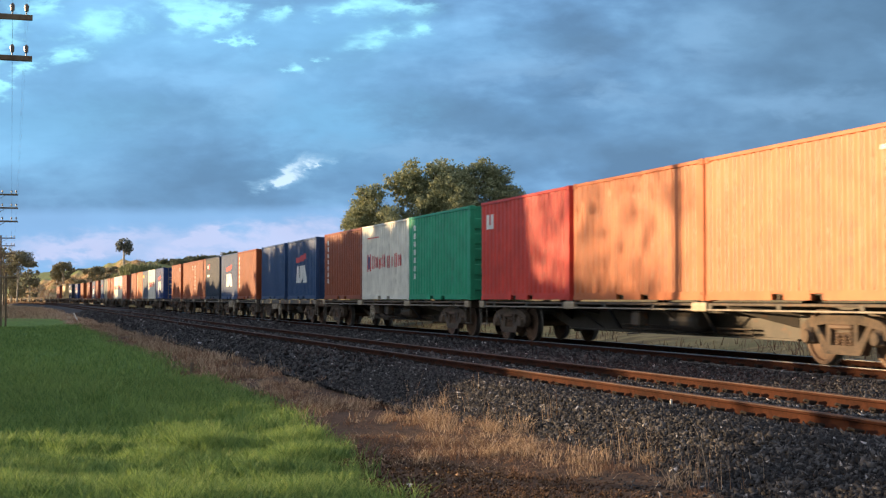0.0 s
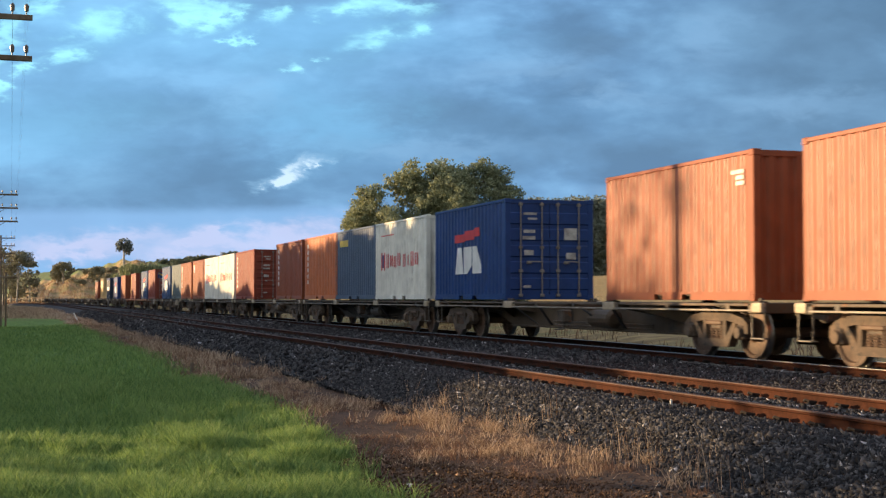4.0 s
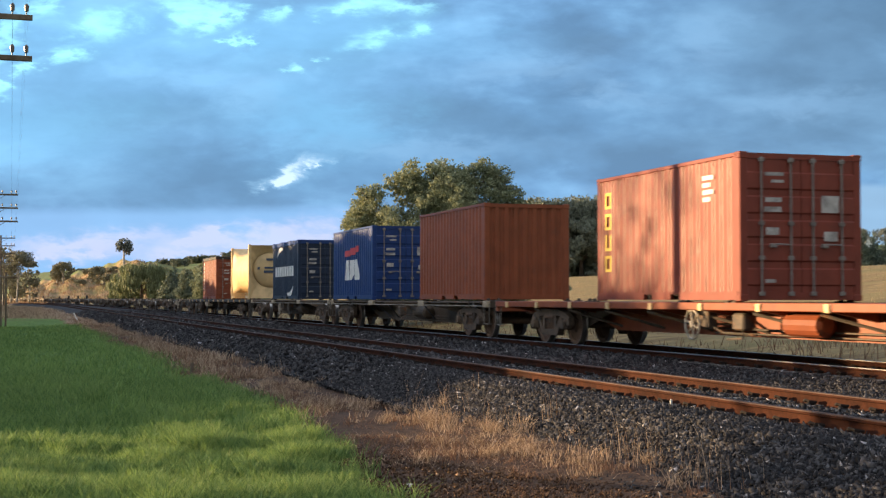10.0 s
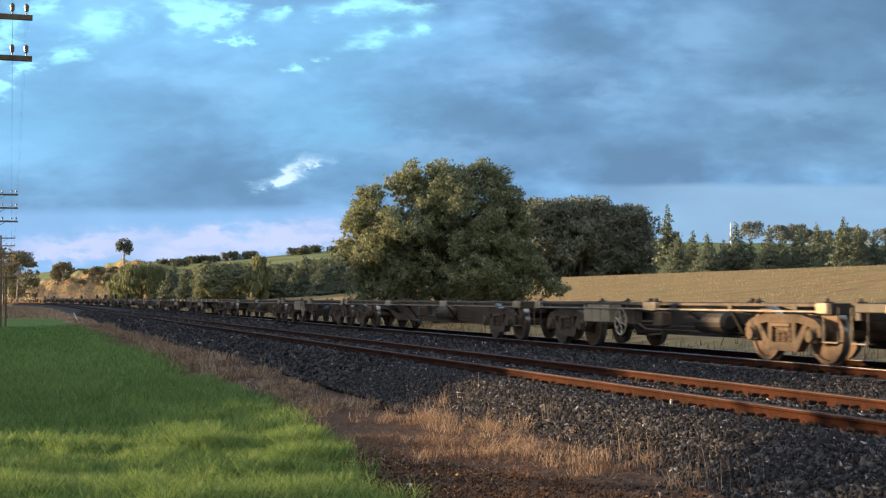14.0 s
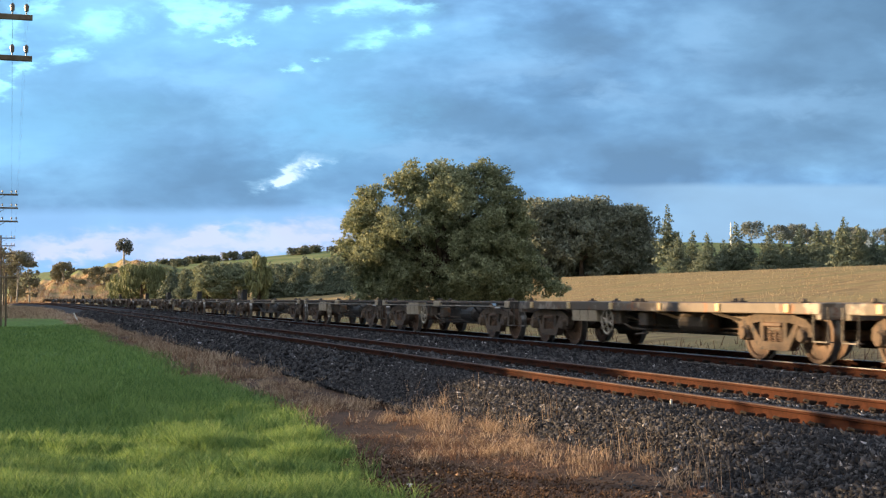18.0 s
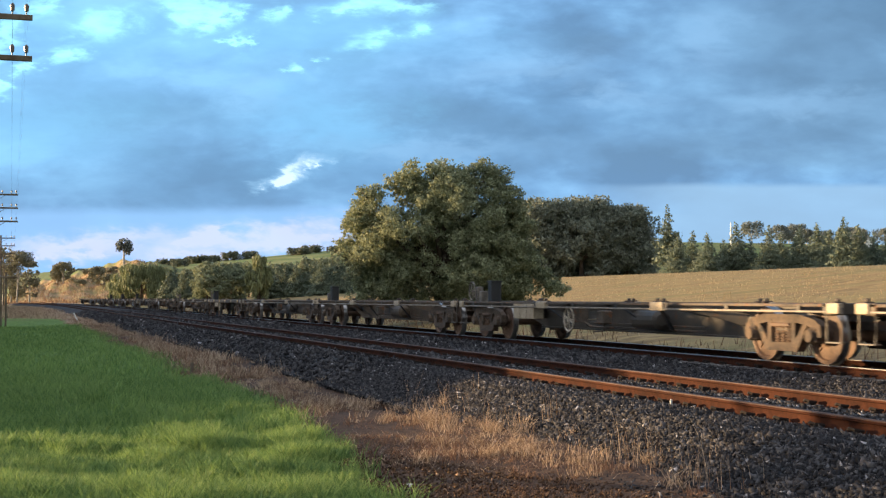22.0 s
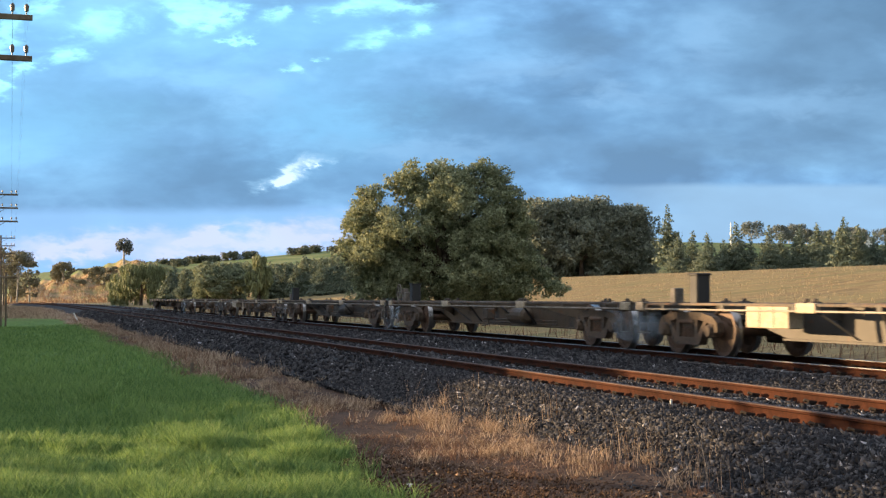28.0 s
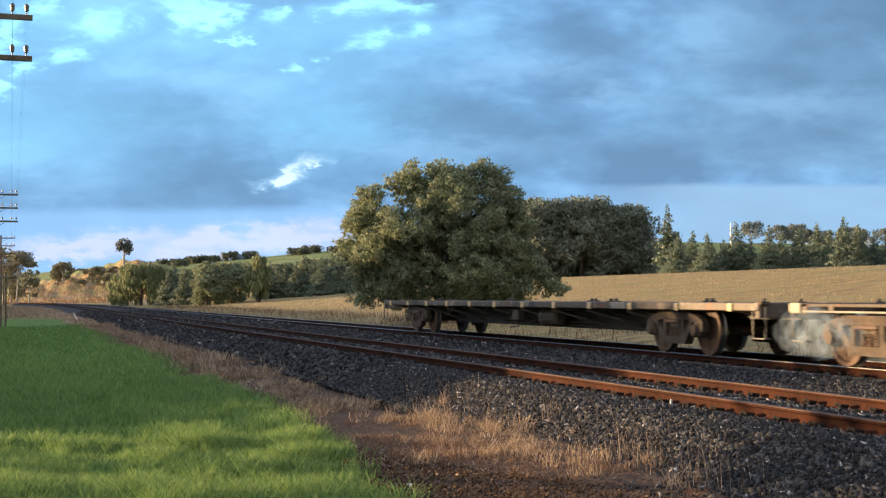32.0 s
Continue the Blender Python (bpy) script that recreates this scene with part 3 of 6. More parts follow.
        if kind == "goldcolumn":      # four hollow gold strokes in a column
            for i in range(4):
                z0 = 1.92 - i * 0.44
                y0, y1 = l - 0.72, l - 0.42
                bars("column_marking", [(x - 0.004, x + 0.002, y0, y0 + 0.07, z0, z0 + 0.34), (x - 0.004, x + 0.002, y1 - 0.07, y1, z0, z0 + 0.34),
                                        (x - 0.004, x + 0.002, y0 + 0.07, y1 - 0.07, z0, z0 + 0.06), (x - 0.004, x + 0.002, y0 + 0.07, y1 - 0.07, z0 + 0.28, z0 + 0.34)][:4 if i != 2 else 3], M_YELLOW, c)
            bars("code_marking", [(x - 0.004, x + 0.002, -l + 0.95 + 0.12 * (i % 2), -l + 1.35, 2.18 - 0.13 * i, 2.26 - 0.13 * i) for i in range(4)], M_LETTER, c)
        if kind == "small":
            bars("code_marking", [(x - 0.004, x + 0.002, -l + 0.35 + 0.09 * i, -l + 0.41 + 0.09 * i, 2.2 - 0.1 * r, 2.27 - 0.1 * r) for i in range(5) for r in range(3 if i < 3 else 1)], M_LETTER, c)
        if kind == "block":           # three broad white shapes with a red flash over them
            for outline in ([(0.40, 0.72), (1.10, 0.72), (0.90, 1.46), (0.54, 1.46)], [(0.32, 0.72), (0.06, 0.72), (-0.34, 0.94), (-0.34, 1.46), (0.36, 1.46)],
                            [(-0.40, 0.72), (-1.14, 0.72), (-1.14, 0.92), (-0.74, 1.46), (-0.40, 1.46)]):
                tz = Shape()
                tz.slab(outline, x - 0.004, x + 0.002)
                part("line_mark", tz, M_LETTER, c)
            bars("line_flash", [(x - 0.004, x + 0.002, 0.25, 1.15, 1.60, 1.82), (x - 0.004, x + 0.002, -0.55, 0.25, 1.64, 1.90), (x - 0.004, x + 0.002, -0.98, -0.55, 1.72, 1.96)], M_REDMARK, c)
        if kind == "wordbar":         # a row of paired red strokes across the side, behind a two-colour badge
            bars("line_mark", [(x - 0.004, x + 0.002, 1.28 - 0.46 * i - (0.16 if i > 3 else 0) + e, 1.38 - 0.46 * i - (0.16 if i > 3 else 0) + e, 1.06 + 0.04 * (i % 2), 1.52 - 0.05 * (i % 3))
                               for i in range(8) for e in ((0.0, 0.2) if i != 5 else (0.1,))], M_REDMARK, c)
            bars("line_badge", [(x - 0.004, x + 0.002, 1.76, 1.90, 0.98, 1.58), (x - 0.004, x + 0.002, 2.12, 2.26, 0.98, 1.58)], M_REDMARK, c)
            bars("line_badge", [(x - 0.004, x + 0.002, 1.90, 2.12, 1.06, 1.50)], PAINTS["blue"], c)
            bars("small_print", [(x - 0.004, x + 0.002, 0.7 + 0.2 * i, 0.86 + 0.2 * i, 2.12, 2.16) for i in range(8)], M_REDMARK, c)
        if kind == "plate":           # white plate with a yellow corner and dark strokes
            bars("name_plate", [(x - 0.004, x + 0.002, l - 1.12, l - 0.42, 1.82, 2.32)], M_LETTER, c)
            pz = Shape()
            pz.slab([(l - 0.62, 2.30), (l - 1.10, 2.30), (l - 1.10, 2.10)], x - 0.007, x - 0.003)
            part("plate_corner", pz, M_YELLOW, c)
            bars("plate_stroke", [(x - 0.007, x - 0.003, l - 0.62, l - 0.50, 1.88, 2.24), (x - 0.007, x - 0.003, l - 1.06, l - 0.68, 1.88, 1.98)], PAINTS["navy"], c)
        if kind == "doorplate":       # blue plate with a pale sweep on a door leaf, and its small twin on the side
            bars("name_plate", [(0.50, 0.98, l - 0.006, l + 0.002, 1.80, 2.32)], PAINTS["deepblue"], c)
            pz = Shape()
            pz.loft([[(0.56, l + 0.002, 2.02), (0.92, l + 0.002, 2.16), (0.92, l + 0.002, 2.26), (0.60, l + 0.002, 2.14)], [(0.56, l + 0.005, 2.02), (0.92, l + 0.005, 2.16), (0.92, l + 0.005, 2.26), (0.60, l + 0.005, 2.14)]])
            part("plate_sweep", pz, M_YELLOW, c)
            for ob in c.children:
                if ob.name.startswith(("name_plate", "plate_sweep")):
                    ob.matrix_basis = flip
            bars("side_plate", [(x - 0.004, x + 0.002, l - 0.86, l - 0.60, 1.80, 2.26)], M_LETTER, c)
            bars("plate_stroke", [(x - 0.007, x - 0.003, l - 0.82, l - 0.64, 1.92, 2.14)], PAINTS["navy"], c)
        if kind == "corner":
            bars("line_mark", [(x - 0.004, x + 0.002, l - 0.62, l - 0.42, 1.86, 2.24), (x - 0.004, x + 0.002, l - 0.96, l - 0.76, 1.86, 2.24), (x - 0.004, x + 0.002, l - 0.76, l - 0.62, 1.86, 1.96)], M_LETTER, c)
        if kind == "cross":
            bars("line_mark", [(x - 0.004, x + 0.002, 1.75, 2.25, 1.92, 2.12), (x - 0.004, x + 0.002, 1.3, 2.3, 1.40, 1.54)], M_LETTER, c)
            bars("line_flash", [(x - 0.004, x + 0.002, 1.25, 1.70, 1.86, 2.20)], M_REDMARK, c)
        if kind == "swirl":
            bars("line_mark", [(x - 0.004, x + 0.002, 1.95 - 0.56 * i, 1.95 - 0.56 * i + 0.44, 1.05, 1.50) for i in range(8)], M_LETTER, c)
            for s0, zc, yc in ((1, 1.70, 0.9), (-1, 0.85, -0.9)):
                arc = [0.45 + 0.1 * i for i in range(14)]
                bars("line_arc", [(x - 0.004, x + 0.002, min(yc + s0 * 1.1 * math.cos(q), yc + s0 * 1.1 * math.cos(q + 0.1)), max(yc + s0 * 1.1 * math.cos(q), yc + s0 * 1.1 * math.cos(q + 0.1)),
                                   zc + s0 * 0.62 * math.sin(q + 0.05) - 0.05 - 0.05 * math.sin((q - 0.4) * 2.2), zc + s0 * 0.62 * math.sin(q + 0.05) + 0.05 + 0.05 * math.sin((q - 0.4) * 2.2)) for q in arc], M_LETTER, c)
        if kind == "yellow":
            bars("line_mark", [(x - 0.004, x + 0.002, 1.0, 2.3, 1.98, 2.22)], M_YELLOW, c)
    return c


def tank_container():
    c = tagged(new("tank_container"), "cream tank container with a round vessel in a square frame", "tank container", group="containers on the train")
    mat = PAINTS["cream"]
    h, w, l = 2.896, CW / 2, CL / 2
    n = 48
    angles = [2 * math.pi * i / n for i in range(n)]

    def square(t, half_w, lo, hi):
        q = max(abs(math.cos(t)), abs(math.sin(t)))
        zz = 1.45 + 1.42 * math.sin(t) / q
        return half_w * math.cos(t) / q, max(lo, min(hi, zz))
    s = Shape()
    rings = []
    for e, ys in ((-1, (0.10, 0.55, 1.1)), (1, (1.1, 0.55, 0.10))):
        for yy in ys:
            blend = max(0.0, 1 - (yy - 0.10) / 0.95) ** 2.2
            ring_ = []
            for t in angles:
                sx, sz = square(t, w - 0.05, 0.06, h - 0.04)
                cx, cz_ = 1.12 * math.cos(t), 1.48 + 1.12 * math.sin(t)
                ring_.append((cx + (sx - cx) * blend, e * (l - yy), cz_ + (sz - cz_) * blend))
            rings.append(ring_)
    s.loft(rings, caps=False)
    part("vessel", s, mat, c, smooth=True)
    for e in (-1, 1):
        d = Shape()
        d.loft([[(r * math.cos(t), e * (l - yy), 1.56 + r * math.sin(t)) for t in angles] for yy, r in ((0.34, 0.94), (0.26, 0.92), (0.19, 0.80), (0.14, 0.55), (0.12, 0.2))])
        part("dished_end", d, mat, c, smooth=True)
    for e in (-1, 1):
        f = Shape()
        f.loft([[square(t, w - 0.03, 0.05, h - 0.03)[0:1] + (e * (l - 0.03),) + square(t, w - 0.03, 0.05, h - 0.03)[1:] for t in angles],
                [(0.95 * math.cos(t), e * (l - 0.28), 1.56 + 0.95 * math.sin(t)) for t in angles],
                [(0.95 * math.cos(t), e * (l - 0.34), 1.56 + 0.95 * math.sin(t)) for t in angles]], caps=False)
        part("end_frame", f, mat, c)
        for ex in (-1, 1):
            q = Shape()
            q.bevelled(ex * (w - 0.075) - 0.075, ex * (w - 0.075) + 0.075, e * (l - 0.075) - 0.075, e * (l - 0.075) + 0.075, 0, h, 0.012)
            part("corner_post", q, mat, c)
    q = Shape()
    for ex in (-1, 1):
        q.box(ex * (w - 0.06) - 0.05, ex * (w - 0.06) + 0.05, -l + 0.1, -l + 1.1, 0.05, 0.16)
        q.box(ex * (w - 0.06) - 0.05, ex * (w - 0.06) + 0.05, l - 1.1, l - 0.1, 0.05, 0.16)
    for y in (-l + 1.0, l - 1.0):
        q.box(-w + 0.02, w - 0.02, y - 0.06, y + 0.06, 0.05, 0.35)
    part("saddle", q, mat, c)
    b = Shape()
    for x0, x1, z0, z1 in ((-0.25, 0.25, 2.05, 2.17), (-0.35, 0.35, 1.62, 1.72), (-0.38, 0.36, 1.40, 1.53), (-0.72, -0.6, 1.57, 1.71), (0.6, 0.72, 1.57, 1.71)):
        b.box(x0, x1, -l + 0.09, -l + 0.095, z0, z1)
    part("stencil_marking", b, PAINTS["slate"], c)
    return c


# ---- wagons ----
WHEEL_R = 0.46


def bogie(parent, y, dusty):
    """Three-piece bogie: bolster, side frames with spring nests, two wheelsets."""
    b = part("bogie", stored("bolster", make_bolster), M_STEEL, parent, at=pose(0, y, 0))
    for sgn in (-1, 1):
        part("side_frame", stored("sideframe", make_sideframe), M_BOGIE, b, at=pose(sgn * 1.0, 0, 0))
        part("spring_nest", stored("springs", make_springs), M_WHEEL, b, at=pose(sgn * 1.0, 0, 0))
    for k in (-1, 1):
        ws = part("wheelset", stored("wheelset", make_wheelset), M_WHEEL, b, at=pose(0, k * 0.915, WHEEL_R), smooth=False)
        ws["roll"] = k
    return b


def make_bolster():
    s = Shape()
    s.bevelled(-1.05, 1.05, -0.2, 0.2, 0.50, 0.78, 0.03)
    s.bevelled(-0.35, 0.35, -0.3, 0.3, 0.70, 0.86, 0.03)
    for k in (-1, 1):
        s.bevelled(-0.9, 0.9, k * 0.42 - 0.05, k * 0.42 + 0.05, 0.36, 0.46, 0.01)
        for x in (-0.75, 0.75):
            s.bevelled(x - 0.07, x + 0.07, k * 0.42 - 0.06, k * 0.42 + 0.04, 0.32, 0.62, 0.02)
    return s.mesh("bolster", M_STEEL)


def make_sideframe():
    s = Shape()
    s.slab([(-1.16, 0.44), (-1.14, 0.62), (-0.98, 0.72), (-0.55, 0.80), (0.55, 0.80), (0.98, 0.72), (1.14, 0.62), (1.16, 0.44), (1.03, 0.44), (0.98, 0.56), (0.86, 0.60), (0.50, 0.66), (-0.50, 0.66), (-0.86, 0.60), (-0.98, 0.56), (-1.03, 0.44)], -0.07, 0.07)
    s.slab([(-0.78, 0.62), (-0.66, 0.64), (-0.38, 0.34), (0.38, 0.34), (0.66, 0.64), (0.78, 0.62), (0.48, 0.20), (-0.48, 0.20)], -0.08, 0.08)
    for k in (-1, 1):
        s.slab([(k * 0.30, 0.30), (k * 0.42, 0.30), (k * 0.42, 0.72), (k * 0.30, 0.72)], -0.075, 0.075)
        s.bevelled(-0.10, 0.10, k * 0.915 - 0.13, k * 0.915 + 0.13, 0.34, 0.60, 0.03)
        s.lathe_x(-0.0, k * 0.915, WHEEL_R, [(-0.15, 0.05), (-0.15, 0.10), (-0.11, 0.12), (0.11, 0.12), (0.15, 0.10), (0.15, 0.05)], 12)
    return s.mesh("side_frame", M_BOGIE)


def make_springs():
    s = Shape()
    for y in (-0.17, 0.0, 0.17):
        zs = [0.33]
        rs = [0.045]
        for i in range(6):
            z = 0.35 + i * 0.043
            zs += [z, z + 0.004, z + 0.018, z + 0.022]
            rs += [0.05, 0.075, 0.075, 0.05]
        s.tube([(0, y, z) for z in zs + [0.62]], rs + [0.045], 10)
    s.bevelled(-0.1, 0.1, -0.28, 0.28, 0.59, 0.66, 0.015)
    return s.mesh("spring_nest", M_WHEEL)


def make_wheelset():
    s = Shape()
    s.lathe_x(0, 0, 0, [(-1.12, 0.05), (-1.12, 0.07), (-0.85, 0.075), (-0.6, 0.09), (0.6, 0.09), (0.85, 0.075), (1.12, 0.07), (1.12, 0.05)], 12)
    for k in (-1, 1):
        s.lathe_x(k * 0.7525, 0, 0, [(-k * 0.085, 0.10), (-k * 0.085, 0.13), (-k * 0.03, 0.17), (k * 0.0, 0.33), (-k * 0.05, 0.39), (-k * 0.068, WHEEL_R + 0.025), (-k * 0.045, WHEEL_R + 0.028),
                                     (-k * 0.035, WHEEL_R), (k * 0.065, WHEEL_R - 0.004), (k * 0.067, 0.395), (k * 0.03, 0.375), (k * 0.045, 0.18), (k * 0.085, 0.14), (k * 0.085, 0.10)], 28)
        s.bevelled(k * 0.79 - 0.02, k * 0.79 + 0.02, 0.22, 0.30, -0.04, 0.04, 0.008)
    me = s.mesh("wheelset", M_WHEEL)
    me.materials.append(M_TREAD)
    for p in me.polygons:
        r = sum(math.hypot(me.vertices[i].co.y, me.vertices[i].co.z) for i in p.vertices) / len(p.vertices)
        if r > WHEEL_R - 0.012:
            p.material_index = 1
    return me


def end_gear(wg, half, k, paint_mat):
    """Coupler, hoses and steps at one end; k = -1 or 1."""
    s = Shape()
    s.bevelled(-0.11, 0.11, min(k * (half - 0.6), k * (half - 0.05)), max(k * (half - 0.6), k * (half - 0.05)), 0.70, 0.92, 0.02)
    s.bevelled(-0.15, 0.15, min(k * (half - 0.12), k * (half + 0.12)), max(k * (half - 0.12), k * (half + 0.12)), 0.64, 0.96, 0.04)
    part("coupler", s, M_STEEL, wg)
    h = Shape()
    h.tube([(0.3, k * (half - 0.25), 0.85), (0.3, k * (half - 0.1), 0.62), (0.24, k * half, 0.50), (0.12, k * (half + 0.06), 0.46)], 0.025, 6)
    part("brake_hose", h, M_BLACK, wg)
    for sx in (-1, 1):
        st = Shape()
        y = k * (half - 0.35)
        x = sx * 1.16
        st.tube([(x, y - 0.2, 0.92), (x, y - 0.2, 0.38), (x, y + 0.2, 0.38), (x, y + 0.2, 0.92)], 0.018, 5)
        st.box(x - 0.03, x + 0.09, y - 0.2, y + 0.2, 0.37, 0.39)
        part("step_iron", st, M_RUNG, wg)


def brake_gear(wg, length, mat, gear):
    """Reservoirs, handwheel, valve and a cream cabinet hung under one side."""
    for x, a, c, r in ((0.60, -1.8, -0.6, 0.21), (-0.70, -2.2, -1.2, 0.20)):
        s = Shape()
        s.tube([(x, a - 0.06, 0.62), (x, a, 0.62), (x, c, 0.62), (x, c + 0.06, 0.62)], [r * 0.6, r, r, r * 0.6], 14)
        part("air_reservoir", s, mat, wg)
    if "wheel" in gear:
        hand_wheel(wg)
    if "cabinet" in gear:
        side_cabinet(wg, length)
    v = Shape()
    v.bevelled(-1.08, -0.86, -0.25, 0.15, 0.50, 0.80, 0.03)
    v.tube([(-0.97, -0.05, 0.5), (-0.97, -0.05, 0.36), (-0.97, 0.5, 0.33)], 0.02, 6)
    part("brake_valve", v, M_STEEL, wg)
    for zz in (0.42, 0.5):
        r = Shape()
        r.tube([(-0.5, -3.7, zz), (-0.5, 1.8, zz)], 0.018, 5)
        part("brake_rod", r, M_STEEL, wg)


def hand_wheel(wg):
    w = Shape()
    x, y, z = -1.17, 1.45, 0.58
    ring = [(x, y + 0.27 * math.cos(t), z + 0.27 * math.sin(t)) for t in (2 * math.pi * j / 18 for j in range(19))]
    w.tube(ring, 0.024, 6)
    for j in range(3):
        t = math.pi * j / 3 + 0.3
        w.tube([(x, y - 0.27 * math.cos(t), z - 0.27 * math.sin(t)), (x, y + 0.27 * math.cos(t), z + 0.27 * math.sin(t))], 0.019, 5)
    w.lathe_x(x, y, z, [(-0.03, 0.03), (-0.03, 0.06), (0.03, 0.06), (0.03, 0.03)], 10)
    w.tube([(x, y, z), (x + 0.8, y, z)], 0.02, 6)
    part("handbrake_wheel", w, M_WHEELRIM, wg, "dusty cream spoked handbrake wheel")
    g0 = Shape()
    g0.bevelled(-1.06, -0.86, 1.05, 1.75, 0.52, 0.86, 0.02)
    g0.tube([(-0.95, 1.1, 0.55), (-0.95, 0.7, 0.44), (-0.8, -0.2, 0.42)], 0.022, 5)
    part("handbrake_gearbox", g0, M_STEEL, wg)


def side_cabinet(wg, length):
    y0 = 1.95 if length < 15 else 3.6
    b = Shape()
    b.bevelled(-1.20, -0.92, y0, y0 + 1.35, 0.56, 0.93, 0.015)
    box = part("cabinet", b, M_CREAM, wg, "dusty cream steel cabinet")
    for e in (0.45, 0.9):
        q = Shape()
        q.box(-1.205, -1.199, y0 + e - 0.008, y0 + e + 0.008, 0.58, 0.91)
        part("door_seam", q, M_STEEL, box)


def brake_stand(wg, half, kind):
    """Handwheel on its stand and a tall dark locker above the deck near the rear end."""
    if kind in ("wheel", "both"):
        y = half - 0.55
        w = Shape()
        x, z = -0.98, 1.26
        ring = [(x, y + 0.25 * math.cos(t), z + 0.25 * math.sin(t)) for t in (2 * math.pi * j / 18 for j in range(19))]
        w.tube(ring, 0.022, 6)
        for j in range(3):
            t = math.pi * j / 3
            w.tube([(x, y - 0.25 * math.cos(t), z - 0.25 * math.sin(t)), (x, y + 0.25 * math.cos(t), z + 0.25 * math.sin(t))], 0.014, 5)
        w.tube([(x, y, z), (x + 0.18, y, z)], 0.04, 6)
        w.bevelled(x + 0.12, x + 0.30, y - 0.09, y + 0.09, 0.97, z + 0.12, 0.02)
        part("brake_stand", w, M_RUNG, wg, "dusty handbrake wheel on a stand")
    if kind in ("locker", "both"):
        y = half - 2.3
        b = Shape()
        b.bevelled(-1.08, -0.80, y - 0.15, y + 0.15, 0.96, 1.50, 0.02)
        b.bevelled(-1.10, -0.78, y - 0.17, y + 0.17, 1.485, 1.525, 0.01)
        part("locker", b, M_BLACK, wg, "black steel locker")
        p = Shape()
        p.bevelled(-1.0, -0.8, y + 0.9, y + 1.1, 0.96, 1.26, 0.02)
        part("valve_post", p, M_RUNG, wg)


def pedestal_mesh():
    """Cream corner seat under a twist lock, seen from the side as a pale plate."""
    s = Shape()
    s.bevelled(-0.05, 0.05, -0.16, 0.16, 0.82, 0.985, 0.012)
    return s.mesh("pedestal", M_CREAM)


def skeletal_wagon(length, mat, label, stand="", gear=""):
    """Spine wagon: fish-bellied centre sill, cross bearers, thin outer rails."""
    wg = tagged(new("container_wagon"), label, "railway wagon", group="wagons of the train")
    half = length / 2
    bog = BOGIE_AT[round(length + 0.15, 2)]
    s = Shape()
    d = [(-half + 0.4, 0.70), (-bog + 0.95, 0.66), (-bog + 2.3, 0.36), (bog - 2.3, 0.36), (bog - 0.95, 0.66), (half - 0.4, 0.70), (half - 0.4, 0.95), (-half + 0.4, 0.95)]
    for x in (-0.33, 0.30):
        s.slab(d, x, x + 0.03)
    s.box(-0.45, 0.45, -half + 0.4, half - 0.4, 0.945, 0.965)
    s.slab([(-bog + 2.3, 0.33), (bog - 2.3, 0.33), (bog - 2.3, 0.365), (-bog + 2.3, 0.365)], -0.42, 0.42)
    part("centre_sill", s, mat, wg)
    for k in (-1, 1):
        r = Shape()
        r.bevelled(k * 1.17 - 0.03, k * 1.17 + 0.03, -half + 0.35, half - 0.35, 0.925, 0.975, 0.008)
        part("outer_rail", r, M_STEEL, wg)
        r = Shape()
        r.bevelled(k * 1.20 - 0.02, k * 1.20 + 0.02, -half + 0.5, half - 0.5, 0.835, 0.868, 0.006)
        part("side_rod", r, M_DUSTY, wg)
        e = Shape()
        e.bevelled(-1.2, 1.2, min(k * (half - 0.62), k * (half - 0.3)), max(k * (half - 0.62), k * (half - 0.3)), 0.80, 0.985, 0.015)
        part("end_sill", e, mat, wg)
        end_gear(wg, half, k, mat)
        bogie(wg, k * bog, True)
        for sx in (-1, 1):
            g_ = Shape()
            a, c = k * (bog - 2.4), k * (bog - 3.4)
            g_.loft([[(sx * 0.34, a, 0.93), (sx * 0.34, a, 0.55), (sx * 0.34, a + k * 0.04, 0.55), (sx * 0.34, a + k * 0.04, 0.93)],
                     [(sx * 1.14, c, 0.93), (sx * 1.14, c, 0.86), (sx * 1.14, c + k * 0.04, 0.86), (sx * 1.14, c + k * 0.04, 0.93)]])
            part("brace", g_, mat, wg)
    for sx in (-1, 1):
        for yc in (-2.1, 2.1):
            for q in (-0.45, 0.45):
                v = Shape()
                v.loft([[(sx * 1.10, yc + q * 1.9 - 0.05, 0.86), (sx * 1.10, yc + q * 1.9 + 0.05, 0.86), (sx * 1.05, yc + q * 1.9 + 0.05, 0.84), (sx * 1.05, yc + q * 1.9 - 0.05, 0.84)],
                        [(sx * 0.62, yc + q - 0.05, 0.42), (sx * 0.62, yc + q + 0.05, 0.42), (sx * 0.57, yc + q + 0.05, 0.40), (sx * 0.57, yc + q - 0.05, 0.40)]])
                part("diagonal_brace", v, M_BLACK, wg)
    n = max(4, int(length / 2.1))
    for i in range(n):
        y = -half + 1.3 + i * (length - 2.6) / (n - 1)
        c = stored(("bearer", mat.name), lambda: bearer_mesh(mat))
        part("cross_bearer", c, mat, wg, at=pose(0, y, 0))
    slots = max(2, round((length - 1) / 6.2))
    for i in range(slots):
        yc = (i - (slots - 1) / 2) * 6.13
        for yy in (yc - 2.94, yc + 2.94):
            for sx in (-1, 1):
                part("twist_lock", stored("twistlock", twistlock_mesh), M_STEEL, wg, at=pose(sx * 1.13, yy, 0))
                part("pedestal", stored("pedestal", pedestal_mesh), M_CREAM, wg, at=pose(sx * 1.185, yy, 0))
    brake_gear(wg, length, mat, gear)
    if stand:
        brake_stand(wg, half, stand)
    return wg


